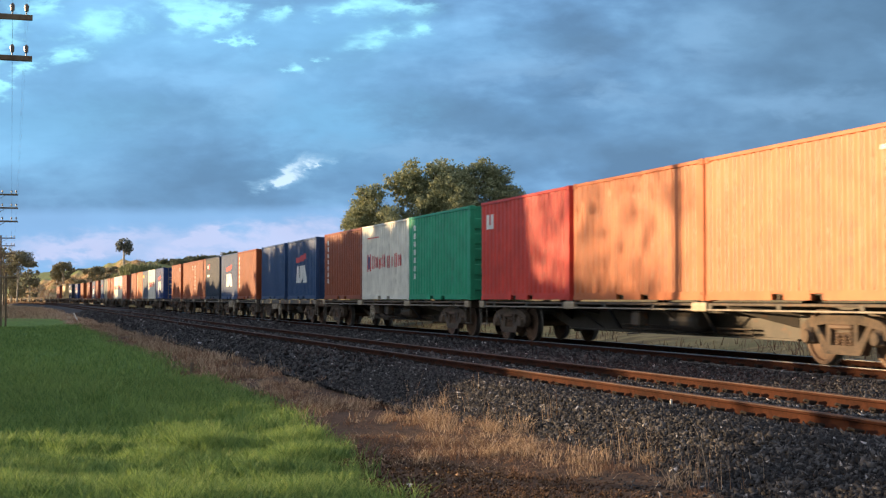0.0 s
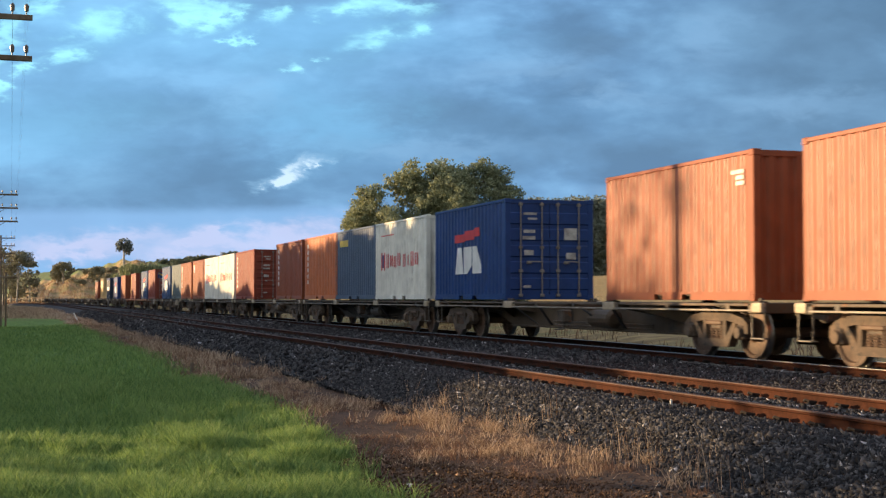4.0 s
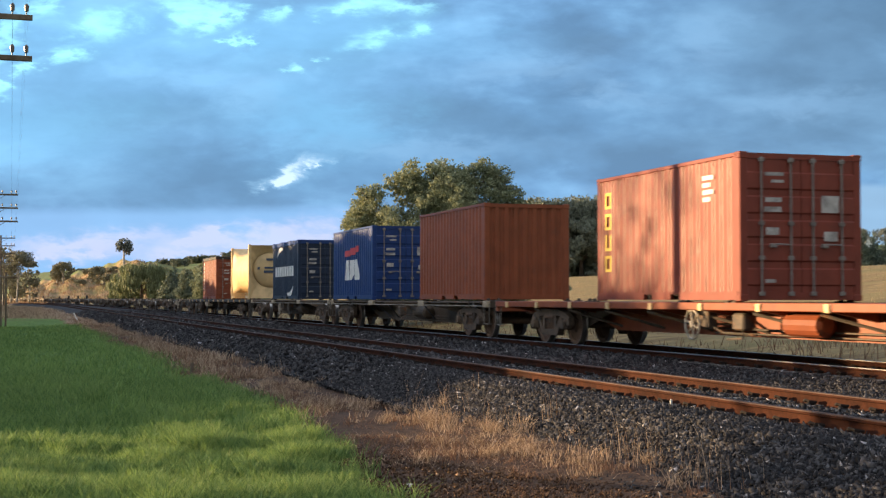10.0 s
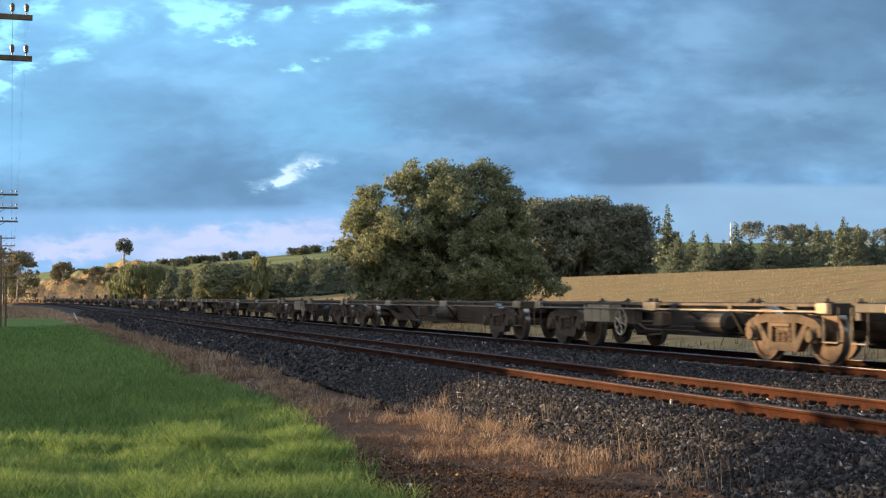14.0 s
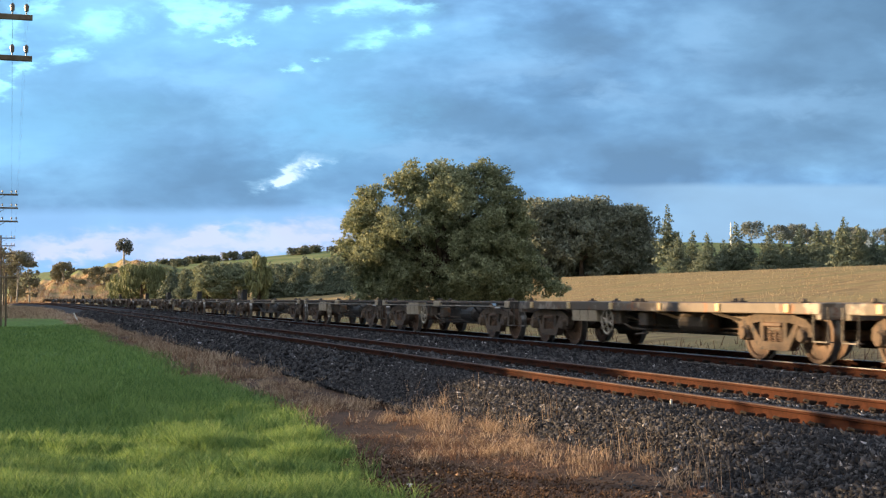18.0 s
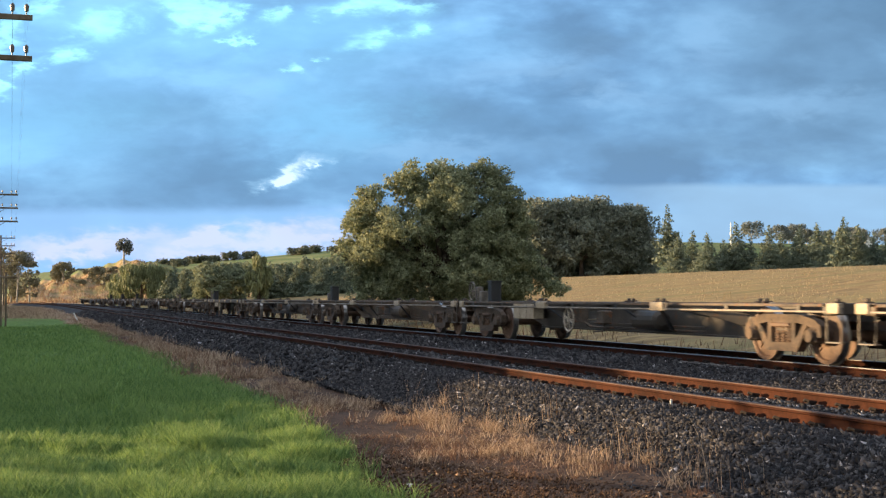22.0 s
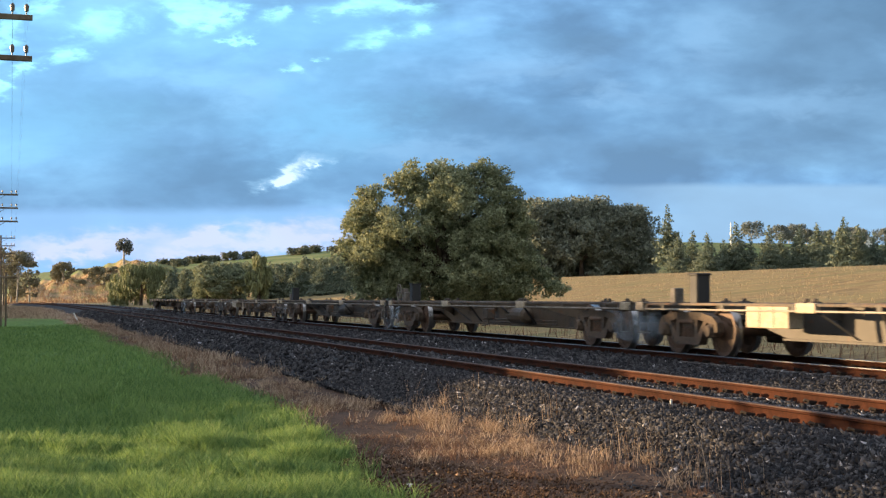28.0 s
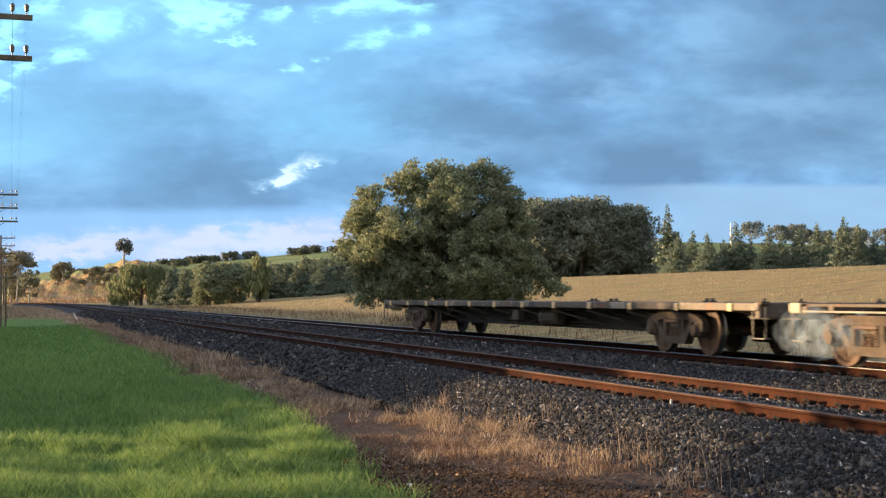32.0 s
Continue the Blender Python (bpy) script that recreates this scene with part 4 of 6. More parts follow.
def bearer_mesh(mat):
    s = Shape()
    s.beam([(-1.21, 0.87), (-0.33, 0.70), (0.33, 0.70), (1.21, 0.87), (1.21, 0.955), (-1.21, 0.955)], -0.06, 0.06)
    return s.mesh("cross_bearer", mat)


def twistlock_mesh():
    s = Shape()
    s.bevelled(-0.09, 0.09, -0.08, 0.08, 0.95, 1.008, 0.01)
    s.bevelled(-0.03, 0.03, -0.05, 0.05, 1.0, 1.06, 0.012)
    return s.mesh("twist_lock", M_STEEL)


def flat_wagon(length, mat, label, sill=0.22, stand="", gear=""):
    """Flat wagon with deep side sills and a boarded deck."""
    wg = tagged(new("flat_wagon"), label, "railway wagon", group="wagons of the train")
    half = length / 2
    bog = BOGIE_AT[round(length + 0.15, 2)]
    s = Shape()
    d = [(-half + 0.4, 0.70), (-bog + 0.95, 0.66), (-bog + 2.2, 0.36), (bog - 2.2, 0.36), (bog - 0.95, 0.66), (half - 0.4, 0.70), (half - 0.4, 0.93), (-half + 0.4, 0.93)]
    for x in (-0.33, 0.30):
        s.slab(d, x, x + 0.03)
    part("centre_sill", s, PAINTS["dun"] if mat == PAINTS["beige"] else mat, wg)
    for k in (-1, 1):
        r = Shape()
        r.bevelled(k * 1.19 - 0.03, k * 1.19 + 0.03, -half + 0.3, half - 0.3, 0.985 - sill, 0.985, 0.012)
        part("side_sill", r, mat, wg)
        e = Shape()
        e.bevelled(-1.2, 1.2, min(k * (half - 0.42), k * (half - 0.28)), max(k * (half - 0.42), k * (half - 0.28)), 0.72, 0.985, 0.012)
        part("end_sill", e, mat, wg)
        end_gear(wg, half, k, mat)
        bogie(wg, k * bog, True)
    n = int((length - 0.9) / 0.6)
    for i in range(n):
        y = -half + 0.45 + i * 0.6
        part("deck_board", stored(("deckboard", mat.name), lambda: board_mesh()), mat, wg, at=pose(0, y, 0))
    m = int(length / 2)
    for i in range(m):
        y = -half + 1.2 + i * (length - 2.4) / (m - 1)
        c = stored(("bearer", mat.name), lambda: bearer_mesh(mat))
        part("cross_bearer", c, mat, wg, at=pose(0, y, -0.02))
        for sx in (-1, 1):
            part("stake_pocket", stored("pocket", pocket_mesh), PAINTS["cream"], wg, at=pose(sx * 1.225, y, 0))
        if 0 < i < m - 1:
            for sx in (-1, 1):
                st = Shape()
                st.tube([(sx * 1.15, y + 0.3, 0.80), (sx * 0.36, y - 0.9, 0.45)], 0.03, 6)
                part("strut", st, M_STEEL, wg)
    for k in (-1, 1):
        for sx in (-1, 1):
            gs = Shape()
            a, b = k * (bog - 1.2), k * (bog - 2.6)
            gs.slab([(a, 0.78), (b, 0.78), (a, 0.40)], sx * 0.6 - 0.015, sx * 0.6 + 0.015)
            part("gusset", gs, M_STEEL, wg)
    slots = max(2, round((length - 1) / 6.2))
    for i in range(slots):
        yc = (i - (slots - 1) / 2) * 6.13
        for yy in (yc - 2.94, yc + 2.94):
            for sx in (-1, 1):
                part("twist_lock", stored("twistlock", twistlock_mesh), M_STEEL, wg, at=pose(sx * 1.12, yy, 0))
    brake_gear(wg, length, mat, gear)
    if stand:
        brake_stand(wg, half, stand)
    return wg


def board_mesh():
    s = Shape()
    s.box(-1.15, 1.15, 0.006, 0.594, 0.945, 0.978)
    return s.mesh("deck_board", PAINTS["soot"])


def pocket_mesh():
    s = Shape()
    s.bevelled(-0.035, 0.035, -0.07, 0.07, 0.83, 0.97, 0.01)
    return s.mesh("stake_pocket", PAINTS["cream"])


# middle of each wagon along the train, and its length over the couplers
WAGONS = [(-295.25, 18.9), (-275.85, 18.9), (-258.6, 13.95), (-244.7, 13.2), (-228.45, 18.9), (-208.95, 18.9), (-189.6, 18.9), (-170.55, 18.9), (-151.45, 18.9), (-135.2, 13.2),
          (-119.6, 18.9), (-96.8, 25.0), (-74.8, 18.9), (-55.95, 18.9), (-33.75, 25.0), (-14.75, 13.2), (1.85, 18.9), (17.6, 13.2), (33.65, 18.9), (50.6, 13.95),
          (64.5, 13.95), (78.0, 13.2), (91.05, 13.2), (107.65, 18.9), (126.55, 18.9), (145.45, 18.9), (164.35, 18.9), (183.15, 18.9), (199.9, 13.95), (216.65, 18.9),
          (235.4, 18.9), (254.1, 18.9), (273.0, 18.9), (292.25, 18.9), (311.25, 18.9), (330.45, 18.9), (352.8, 25.0)]
BOGIE_AT = {18.9: 7.35, 13.2: 4.6, 13.95: 5.0, 25.0: 8.75}
FLAT = {2: "beige", 11: "brown", 14: "soot", 19: "beige", 20: "beige", 28: "beige", 36: "beige"}
moving = []                        # (thing, metres along the train)
protos = {}
for i, (mid, size) in enumerate(WAGONS):
    coat = "soot" if size < 15 else "dun" if i in (0, 4, 6, 23, 25, 27, 31, 33) else "ochre"
    stand = {23: "both", 25: "both", 28: "both", 29: "wheel", 24: "locker", 26: "locker", 31: "locker", 33: "locker", 32: "both"}.get(i, "")
    gear = ("wheel " if size < 15 or i in (1, 11, 13, 25, 34) else "") + ("cabinet" if size < 15 or i in (10, 14, 25, 31, 34) else "")
    key = (FLAT.get(i, coat), size, stand, gear)
    if key in protos:
        wg = copy_thing(protos[key], pose(0, 0, 0))
    elif i in FLAT:
        wg = flat_wagon(size - 0.15, PAINTS[FLAT[i]], "%s painted flat container wagon with deep side sills" % {"beige": "dusty beige", "brown": "rust-red", "soot": "grimy dark"}[FLAT[i]], 0.18 if size < 20 else 0.14, stand, gear)
        protos[key] = wg
    else:
        wg = skeletal_wagon(size - 0.15, PAINTS[coat], {"soot": "grimy dark", "dun": "grey-brown", "ochre": "dusty ochre"}[coat] + " skeletal container wagon on two bogies", stand, gear)
        protos[key] = wg
    moving.append((wg, mid))

LOAD = [  # front end along the train, colour, front, marks
    (-304.6, "orange", "wall", ("small",)), (-298.5, "orange", "wall", ()), (-292.2, "red", "wall", ("corner",)),
    (-285.2, "green", "doors", ("column",)), (-279.1, "white", "wall", ("wordbar",)), (-272.95, "brown", "wall", ("column",)),
    (-265.25, "blue", "wall", ("block",)), (-258.45, "blue", "wall", ()),
    (-250.75, "brown", "wall", ("column",)), (-244.6, "blue", "wall", ("block",)),
    (-237.7, "navy", "wall", ("cross",)), (-231.6, "brown", "wall", ("column",)), (-225.5, "brown", "wall", ("small",)),
    (-217.95, "brown", "wall", ("small",)), (-205.7, "deepblue", "doors", ("block",)),
    (-198.7, "white", "wall", ("wordbar",)), (-192.6, "slate", "wall", ("yellow",)), (-186.75, "orange", "wall", ("column",)),
    (-180.1, "brown", "wall", ("column",)), (-167.8, "maroon", "doors", ("column",)),
    (-161.1, "white", "wall", ("wordbar",)), (-154.9, "white", "wall", ("wordbar",)), (-148.75, "brown", "wall", ("plate",)),
    (-141.85, "brown", "wall", ("bigcolumn",)), (-135.75, "grey", "wall", ()),
    (-128.5, "blue", "wall", ("block",)), (-116.5, "maroon", "doors", ("doorplate",)),
    (-109.3, "blue", "wall", ("block",)), (-97.2, "maroon", "doors", ("goldcolumn",)),
    (-83.8, "brown", "wall", ()), (-71.95, "deepblue", "doors", ("block",)),
    (-58.95, "navy", "doors", ("swirl",)), (-33.7, "rust", "doors", ("column",))]
SAY = dict(orange="orange-brown", brown="rust-brown", rust="faded rust-red", maroon="dark maroon", red="bright red", green="green", white="off-white", blue="dull blue", deepblue="deep blue",
           navy="dark navy", slate="slate blue", grey="grey-green")
for a, colour, front, marks in LOAD:
    cover = PAINTS["deepblue"] if "swirl" in marks else M_BLACK if colour == "rust" else None
    c = container(colour, front, marks, "%s corrugated steel %s container on a wagon" % (SAY[colour], "open-top" if cover else "shipping"), cover)
    moving.append((c, a + CL / 2))
tank = tank_container()
moving.append((tank, -45.8 + CL / 2))

# ---- trees ----


def leaf_material(name, dark, light, through=0.25):
    m = bpy.data.materials.new(name)
    m.use_nodes = True
    k = Nodes(m.node_tree)
    p, o = k.n.new("ShaderNodeBsdfPrincipled"), k.n.new("ShaderNodeOutputMaterial")
    geo = k.n.new("ShaderNodeNewGeometry")
    v = k.coords("Object")
    f = k.math("ADD", k.math("MULTIPLY", geo.outputs["Random Per Island"], 0.55), k.math("MULTIPLY", k.noise(v, 0.6, 3), 0.45))
    col = k.mix(k.step(f, 0.2, 0.8), dark, light)
    k.put(col, p.inputs["Base Color"])
    p.inputs["Roughness"].default_value = 0.6
    p.inputs["Specular IOR Level"].default_value = 0.3
    tr = k.n.new("ShaderNodeBsdfTranslucent")
    k.put(col, tr.inputs[0])
    mx = k.n.new("ShaderNodeMixShader")
    mx.inputs[0].default_value = through
    k.t.links.new(p.outputs[0], mx.inputs[1])
    k.t.links.new(tr.outputs[0], mx.inputs[2])
    k.t.links.new(mx.outputs[0], o.inputs[0])
    return m


L_OAK = leaf_material("oak_leaves", (0.145, 0.172, 0.100), (0.335, 0.36, 0.21), 0.34)
L_WILLOW = leaf_material("willow_leaves", (0.14, 0.162, 0.082), (0.30, 0.325, 0.165), 0.2)
L_BELT = leaf_material("field_tree_leaves", (0.135, 0.165, 0.108), (0.27, 0.30, 0.18), 0.28)
L_CONIFER = leaf_material("conifer_needles", (0.105, 0.135, 0.102), (0.185, 0.225, 0.155), 0.2)
L_DARK = leaf_material("dark_foliage", (0.080, 0.096, 0.072), (0.165, 0.18, 0.12), 0.12)
# clump leaves lightened and greyed in colour to stand in for haze
L_HAZED_WOOD = leaf_material("hazed_woodland_leaves", (0.135, 0.158, 0.128), (0.255, 0.28, 0.21), 0.28)
L_GUM = leaf_material("gum_leaves", (0.15, 0.15, 0.10), (0.30, 0.28, 0.18), 0.15)
# distance haze put into the colour: paler and bluer than the nearer gums
L_HAZED_GUM = leaf_material("hazed_gum_leaves", (0.135, 0.165, 0.16), (0.225, 0.25, 0.23), 0.3)
M_BARK = material("bark", ((0.05, 0.035, 0.025), (0.13, 0.10, 0.075)), 0.95, bump=0.8, bump_scale=12)
M_PALE = material("pale_bark", ((0.30, 0.27, 0.23), (0.48, 0.45, 0.40)), 0.85, bump=0.4, bump_scale=10)


def leaves(rng, blobs, count, size, droop=0.0, up=0.0):
    """Leaf quads over the shells of blobs (x, y, z, rx, ry, rz)."""
    vol = np.array([b[3] * b[4] + b[4] * b[5] + b[3] * b[5] for b in blobs])
    pick = rng.choice(len(blobs), count, p=vol / vol.sum())
    B = np.array(blobs)[pick]
    twigs = 34
    d = rng.normal(size=(len(blobs), twigs, 3))
    d /= np.linalg.norm(d, axis=2)[:, :, None]
    reach = 0.58 + 0.56 * rng.random((len(blobs), twigs)) ** 0.8
    which = rng.integers(twigs, size=count)
    d, reach = d[pick, which], reach[pick, which]
    P = B[:, :3] + (d * reach[:, None] + rng.normal(size=(count, 3)) * 0.145) * B[:, 3:]
    P[:, 2] -= droop * rng.random(count) ** 2
    n = d + rng.normal(size=(count, 3)) * 0.8 + np.array([0, 0, up])
    n /= np.linalg.norm(n, axis=1)[:, None]
    a = np.cross(n, rng.normal(size=(count, 3)))
    a /= np.linalg.norm(a, axis=1)[:, None]
    b = np.cross(n, a)
    if droop:
        a = np.tile(np.array([0, 0, -1.0]), (count, 1)) + rng.normal(size=(count, 3)) * 0.15
        b = rng.normal(size=(count, 3))
        b[:, 2] *= 0.1
        b /= np.linalg.norm(b, axis=1)[:, None]
    s = size * (0.6 + 0.8 * rng.random(count))[:, None]
    wd = 0.30 if droop else 0.5
    ln = 1.4 if droop else 0.75
    V = np.stack([P - a * s * ln, P + b * s * wd, P + a * s * ln, P - b * s * wd], 1).reshape(-1, 3)
    return V, np.arange(count * 4).reshape(-1, 4)


def tree(name, label, category, at, rng, blobs, count, size, leaf, bark, trunk_r, trunk_top, droop=0.0, group="", limbs=6):
    t = tagged(new(name), label, category, group)
    t.matrix_basis = at
    s = Shape()
    lean = rng.normal(size=2) * 0.03 * trunk_top
    s.tube([(0, 0, -0.4), (0, 0, 0.15), (lean[0] * 0.4, lean[1] * 0.4, trunk_top * 0.5), (lean[0], lean[1], trunk_top)], [trunk_r * 1.5, trunk_r * 1.15, trunk_r * 0.85, trunk_r * 0.45], 9)
    order = rng.permutation(len(blobs))[:limbs]
    for i in order:
        b = blobs[i]
        z0 = trunk_top * (0.45 + 0.5 * rng.random())
        m = (b[0] * 0.5 + rng.normal() * 0.2, b[1] * 0.5 + rng.normal() * 0.2, (z0 + b[2]) / 2 + 0.2)
        s.tube([(lean[0] * 0.6, lean[1] * 0.6, z0), m, (b[0], b[1], b[2])], [trunk_r * 0.45, trunk_r * 0.28, trunk_r * 0.08], 6)
    part("trunk", s, bark, t, smooth=True)
    V, F = leaves(rng, blobs, count, size, droop)
    part("crown", raw_mesh("crown", V, F, leaf), leaf, t)
    return t


def ground_pose(x, y, turn=0.0):
    return pose(x, y, float(height(x, y)), 0, 0, turn)


def by_bearing(px_bearing, dist):
    """Place at a bearing in degrees right of +Y and a distance."""
    return dist * math.sin(radians(px_bearing)), dist * math.cos(radians(px_bearing))


def bearing(col):
    """Bearing of a picture column on a 1568 wide sheet."""
    return YAW + math.degrees(math.atan((col - 784) / 2435.0))


rng = np.random.default_rng(5)


def oak_blobs(rng, w, h, n, base=0.12):
    out = []
    for i in range(n):
        a = rng.random() * 2 * math.pi
        zz = base + (1 - base) * rng.random() ** 0.8
        rad = (0.5 * w) * math.sqrt(max(0.05, 1 - ((zz - 0.38) / 0.66) ** 2)) * (0.45 + 0.5 * rng.random())
        q = w * (0.11 + 0.09 * rng.random())
        out.append((rad * math.cos(a), rad * math.sin(a), min(zz * h, h - q), q, q, q * 0.8))
    return out


# the big oak: lobes of its crown, as sideways metres, metres over the rail, radius and set-back
OAK_FAR, OAK_K = 68.0, 68.0 / 95
ox, oy = by_bearing(bearing(780), OAK_FAR)
oz = float(height(ox, oy))
CROWN_EDGE = [(-4.75, 8.35, 0.95), (-5.0, 7.2, 1.2), (-5.4, 5.9, 1.3), (-5.8, 4.5, 1.2), (-5.6, 3.3, 1.3), (-4.6, 2.1, 1.4), (-2.6, 8.7, 1.2), (-1.5, 9.5, 1.2), (0.2, 9.8, 1.1),
              (1.4, 9.2, 1.1), (3.0, 9.8, 1.05), (3.9, 8.9, 1.1), (4.7, 7.9, 1.0), (5.6, 5.3, 1.0), (5.7, 4.0, 1.1), (6.3, 2.7, 1.2), (7.2, 2.2, 0.9), (8.0, 1.9, 0.7), (5.1, 7.1, 0.9), (5.4, 6.2, 0.9), (-3.8, 1.0, 1.1), (-1.5, 0.9, 1.1), (0.8, 0.9, 1.1), (2.6, 0.9, 1.1), (4.6, 0.9, 1.0), (-5.2, 1.4, 1.0)]
CROWN_BODY = [(-4.0, 6.3, 1.5, -0.6), (-4.2, 4.4, 1.7, -0.8), (-1.5, 7.5, 1.6, -1.0), (0.5, 7.7, 1.7, -1.0), (2.6, 7.8, 1.5, -0.6), (4.2, 6.6, 1.2, -0.4), (-2.5, 5.5, 1.6, -1.6),
              (-0.6, 5.7, 1.4, -0.4), (-1.8, 3.5, 1.6, -1.4), (-2.8, 1.9, 1.5, -1.2), (-0.4, 2.1, 1.4, -0.8), (3.5, 6.2, 1.0, -2.4), (2.9, 5.2, 1.2, -2.6), (1.8, 4.6, 1.2, -2.6),
              (2.4, 3.3, 1.6, -2.2), (4.2, 4.3, 1.3, -1.6), (4.8, 2.9, 1.4, -1.0), (1.2, 2.1, 1.4, -1.6), (3.2, 1.8, 1.5, -1.4), (5.4, 1.7, 1.2, -0.6),
              (0.0, 4.4, 2.6, 2.2), (0.3, 7.2, 2.4, 1.6), (3.4, 4.0, 2.4, 2.2), (-3.4, 4.0, 2.2, 2.0)]
oak = []
for a, zz, r, back in [(*q, 0.0) for q in CROWN_EDGE] + CROWN_BODY:
    a, r, back, zz = a * OAK_K, r * OAK_K, back * OAK_K, CAM_Z + (zz - CAM_Z) * OAK_K
    for k in range(8):
        d = rng.normal(size=3)
        d /= np.linalg.norm(d)
        q = r * (0.46 + 0.26 * rng.random())
        sx, sz = a + d[0] * r * 0.70, zz + d[2] * r * 0.66
        sy = d[1] * r * 0.8 + back + rng.normal() * 0.4
        oak.append((sx * ca + sy * sa, -sx * sa + sy * ca, max(0.35, sz - oz), q, q, q * 0.85))
tree("oak_tree", "large spreading oak with dense olive-green crown", "tree", pose(ox, oy, oz), rng, oak, 215000, 0.074, L_OAK, M_BARK, 0.34, 3.4, limbs=24)

for col, dist, w, h in ((214, 240, 5.5, 5.6), (250, 233, 8.0, 7.0), (285, 236, 5.0, 6.2), (458, 206, 3.6, 7.0)):
    x, y = by_bearing(bearing(col), dist)
    tree("willow_tree", "willow with drooping yellow-green branches", "tree", ground_pose(x, y), rng, oak_blobs(rng, w, h, 22, 0.16), 9000, 0.24, L_WILLOW, M_BARK, 0.28, h * 0.5, droop=0.7, group="willows by the line")


def cone_blobs(rng, w, h):
    out = []
    for i in range(26):
        z = 0.02 + 0.95 * i / 26
        r = 0.5 * w * (1.0 - z) ** 0.9 * (0.9 + 0.2 * rng.random())
        for k in range(2 if z < 0.6 else 1):
            a = rng.random() * 6.28
            out.append((r * 0.4 * math.cos(a), r * 0.4 * math.sin(a), z * h, r * 0.72 + 0.05, r * 0.72 + 0.05, h * 0.045))
    return out


cone_kinds = [tree("conifer_tree", "dark green conifer in a windbreak row", "tree", pose(0, 0, 0), rng, cone_blobs(rng, 4.2 + 0.5 * k, 6.0 + 0.6 * k), 6500, 0.17, L_CONIFER, M_BARK, 0.14, 4.0, group="conifer windbreak") for k in range(3)]
used = [False] * 3


def plant(kinds, flags, i, m):
    if not flags[i]:
        flags[i] = True
        kinds[i].matrix_basis = m
        return kinds[i]
    return copy_thing(kinds[i], m)


def row(kinds, flags, cols, dist, jitter, spread, sizes=(0.85, 1.12)):
    """Trees at bearings; sizes: the range of their scale."""
    for col in cols:
        x, y = by_bearing(bearing(col + rng.normal() * jitter), dist + rng.normal() * spread)
        q = sizes[0] + (sizes[1] - sizes[0]) * rng.random()
        m = ground_pose(x, y, rng.random() * 360) @ Matrix.Diagonal((q, q, q * (0.9 + 0.2 * rng.random()), 1))
        plant(kinds, flags, int(rng.integers(len(kinds))), m).matrix_basis = m


row(cone_kinds, used, range(1200, 1700, 27), 198, 5, 3)
row(cone_kinds, used, (300, 313, 327, 340, *range(480, 660, 15)), 226, 3, 4, (0.9, 1.15))
belt_kinds = [tree("field_tree", "olive-green broadleaf tree in a field belt", "tree", pose(0, 0, 0), rng, oak_blobs(rng, 5.6 + 0.6 * k, 6.4 + 0.4 * k, 34, 0.02), 5500, 0.24, L_BELT, M_BARK, 0.2, 3.4, group="tree belt behind the line") for k in range(3)]
used6 = [False] * 3
row(belt_kinds, used6, (362, 384, 405, 428, 372, 418), 214, 3, 4, (0.85, 1.1))
row(belt_kinds, used6, range(290, 670, 26), 258, 5, 6, (0.8, 1.0))
row(cone_kinds, used, (1405, 1418, 1446, 1462, 1490, 1506, 1532, 1560), 200, 4, 2, (0.8, 1.0))

clump_kinds = [tree("woodland_tree", "tall dark broadleaf tree in a clump", "tree", pose(0, 0, 0), rng, oak_blobs(rng, 6.8 + k, 8.6 + 0.5 * k, 46, 0.0), 17000, 0.19, L_HAZED_WOOD, M_BARK, 0.3, 4.5, group="dark clump of trees") for k in range(3)]
used2 = [False] * 3
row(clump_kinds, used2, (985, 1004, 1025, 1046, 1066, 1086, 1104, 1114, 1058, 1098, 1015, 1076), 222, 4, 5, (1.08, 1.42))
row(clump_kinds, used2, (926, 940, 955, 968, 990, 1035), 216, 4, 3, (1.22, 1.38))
x, y = by_bearing(bearing(1183), 205)
tree("pine_tree", "open-layered pine beside the dark clump", "tree", ground_pose(x, y), rng, [b for b in cone_blobs(rng, 6.4, 10.6) if b[2] > 1.5], 5200, 0.22, L_CONIFER, M_BARK, 0.16, 8.0)
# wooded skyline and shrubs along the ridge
sky_kinds = [tree("skyline_gum", "gum tree on the far skyline, leaves greyed as by haze", "tree", pose(0, 0, 0), rng, oak_blobs(rng, 8.0 + 2 * k, 8.0 + k, 26, 0.25), 2600, 0.42, L_HAZED_GUM, M_PALE, 0.25, 4.5, group="skyline gums") for k in range(3)]
used8 = [False] * 3
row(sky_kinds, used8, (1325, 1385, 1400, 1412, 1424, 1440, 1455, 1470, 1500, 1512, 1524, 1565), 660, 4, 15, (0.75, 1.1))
shrub_kinds = [tree("hill_shrub", "low dark thicket on the ridge", "shrub", pose(0, 0, 0), rng, oak_blobs(rng, 8.0, 3.4, 20, 0.0), 2500, 0.34, L_DARK, M_BARK, 0.12, 0.8, group="ridge shrubs") for k in range(2)]
used4 = [False] * 2
row(shrub_kinds, used4, (525, 538, 552, 325, 345, 368, 380, 412, 440, 598, 612), 590, 3, 6)
row(shrub_kinds, used4, (150, 135, 300, 313), 560, 3, 6)
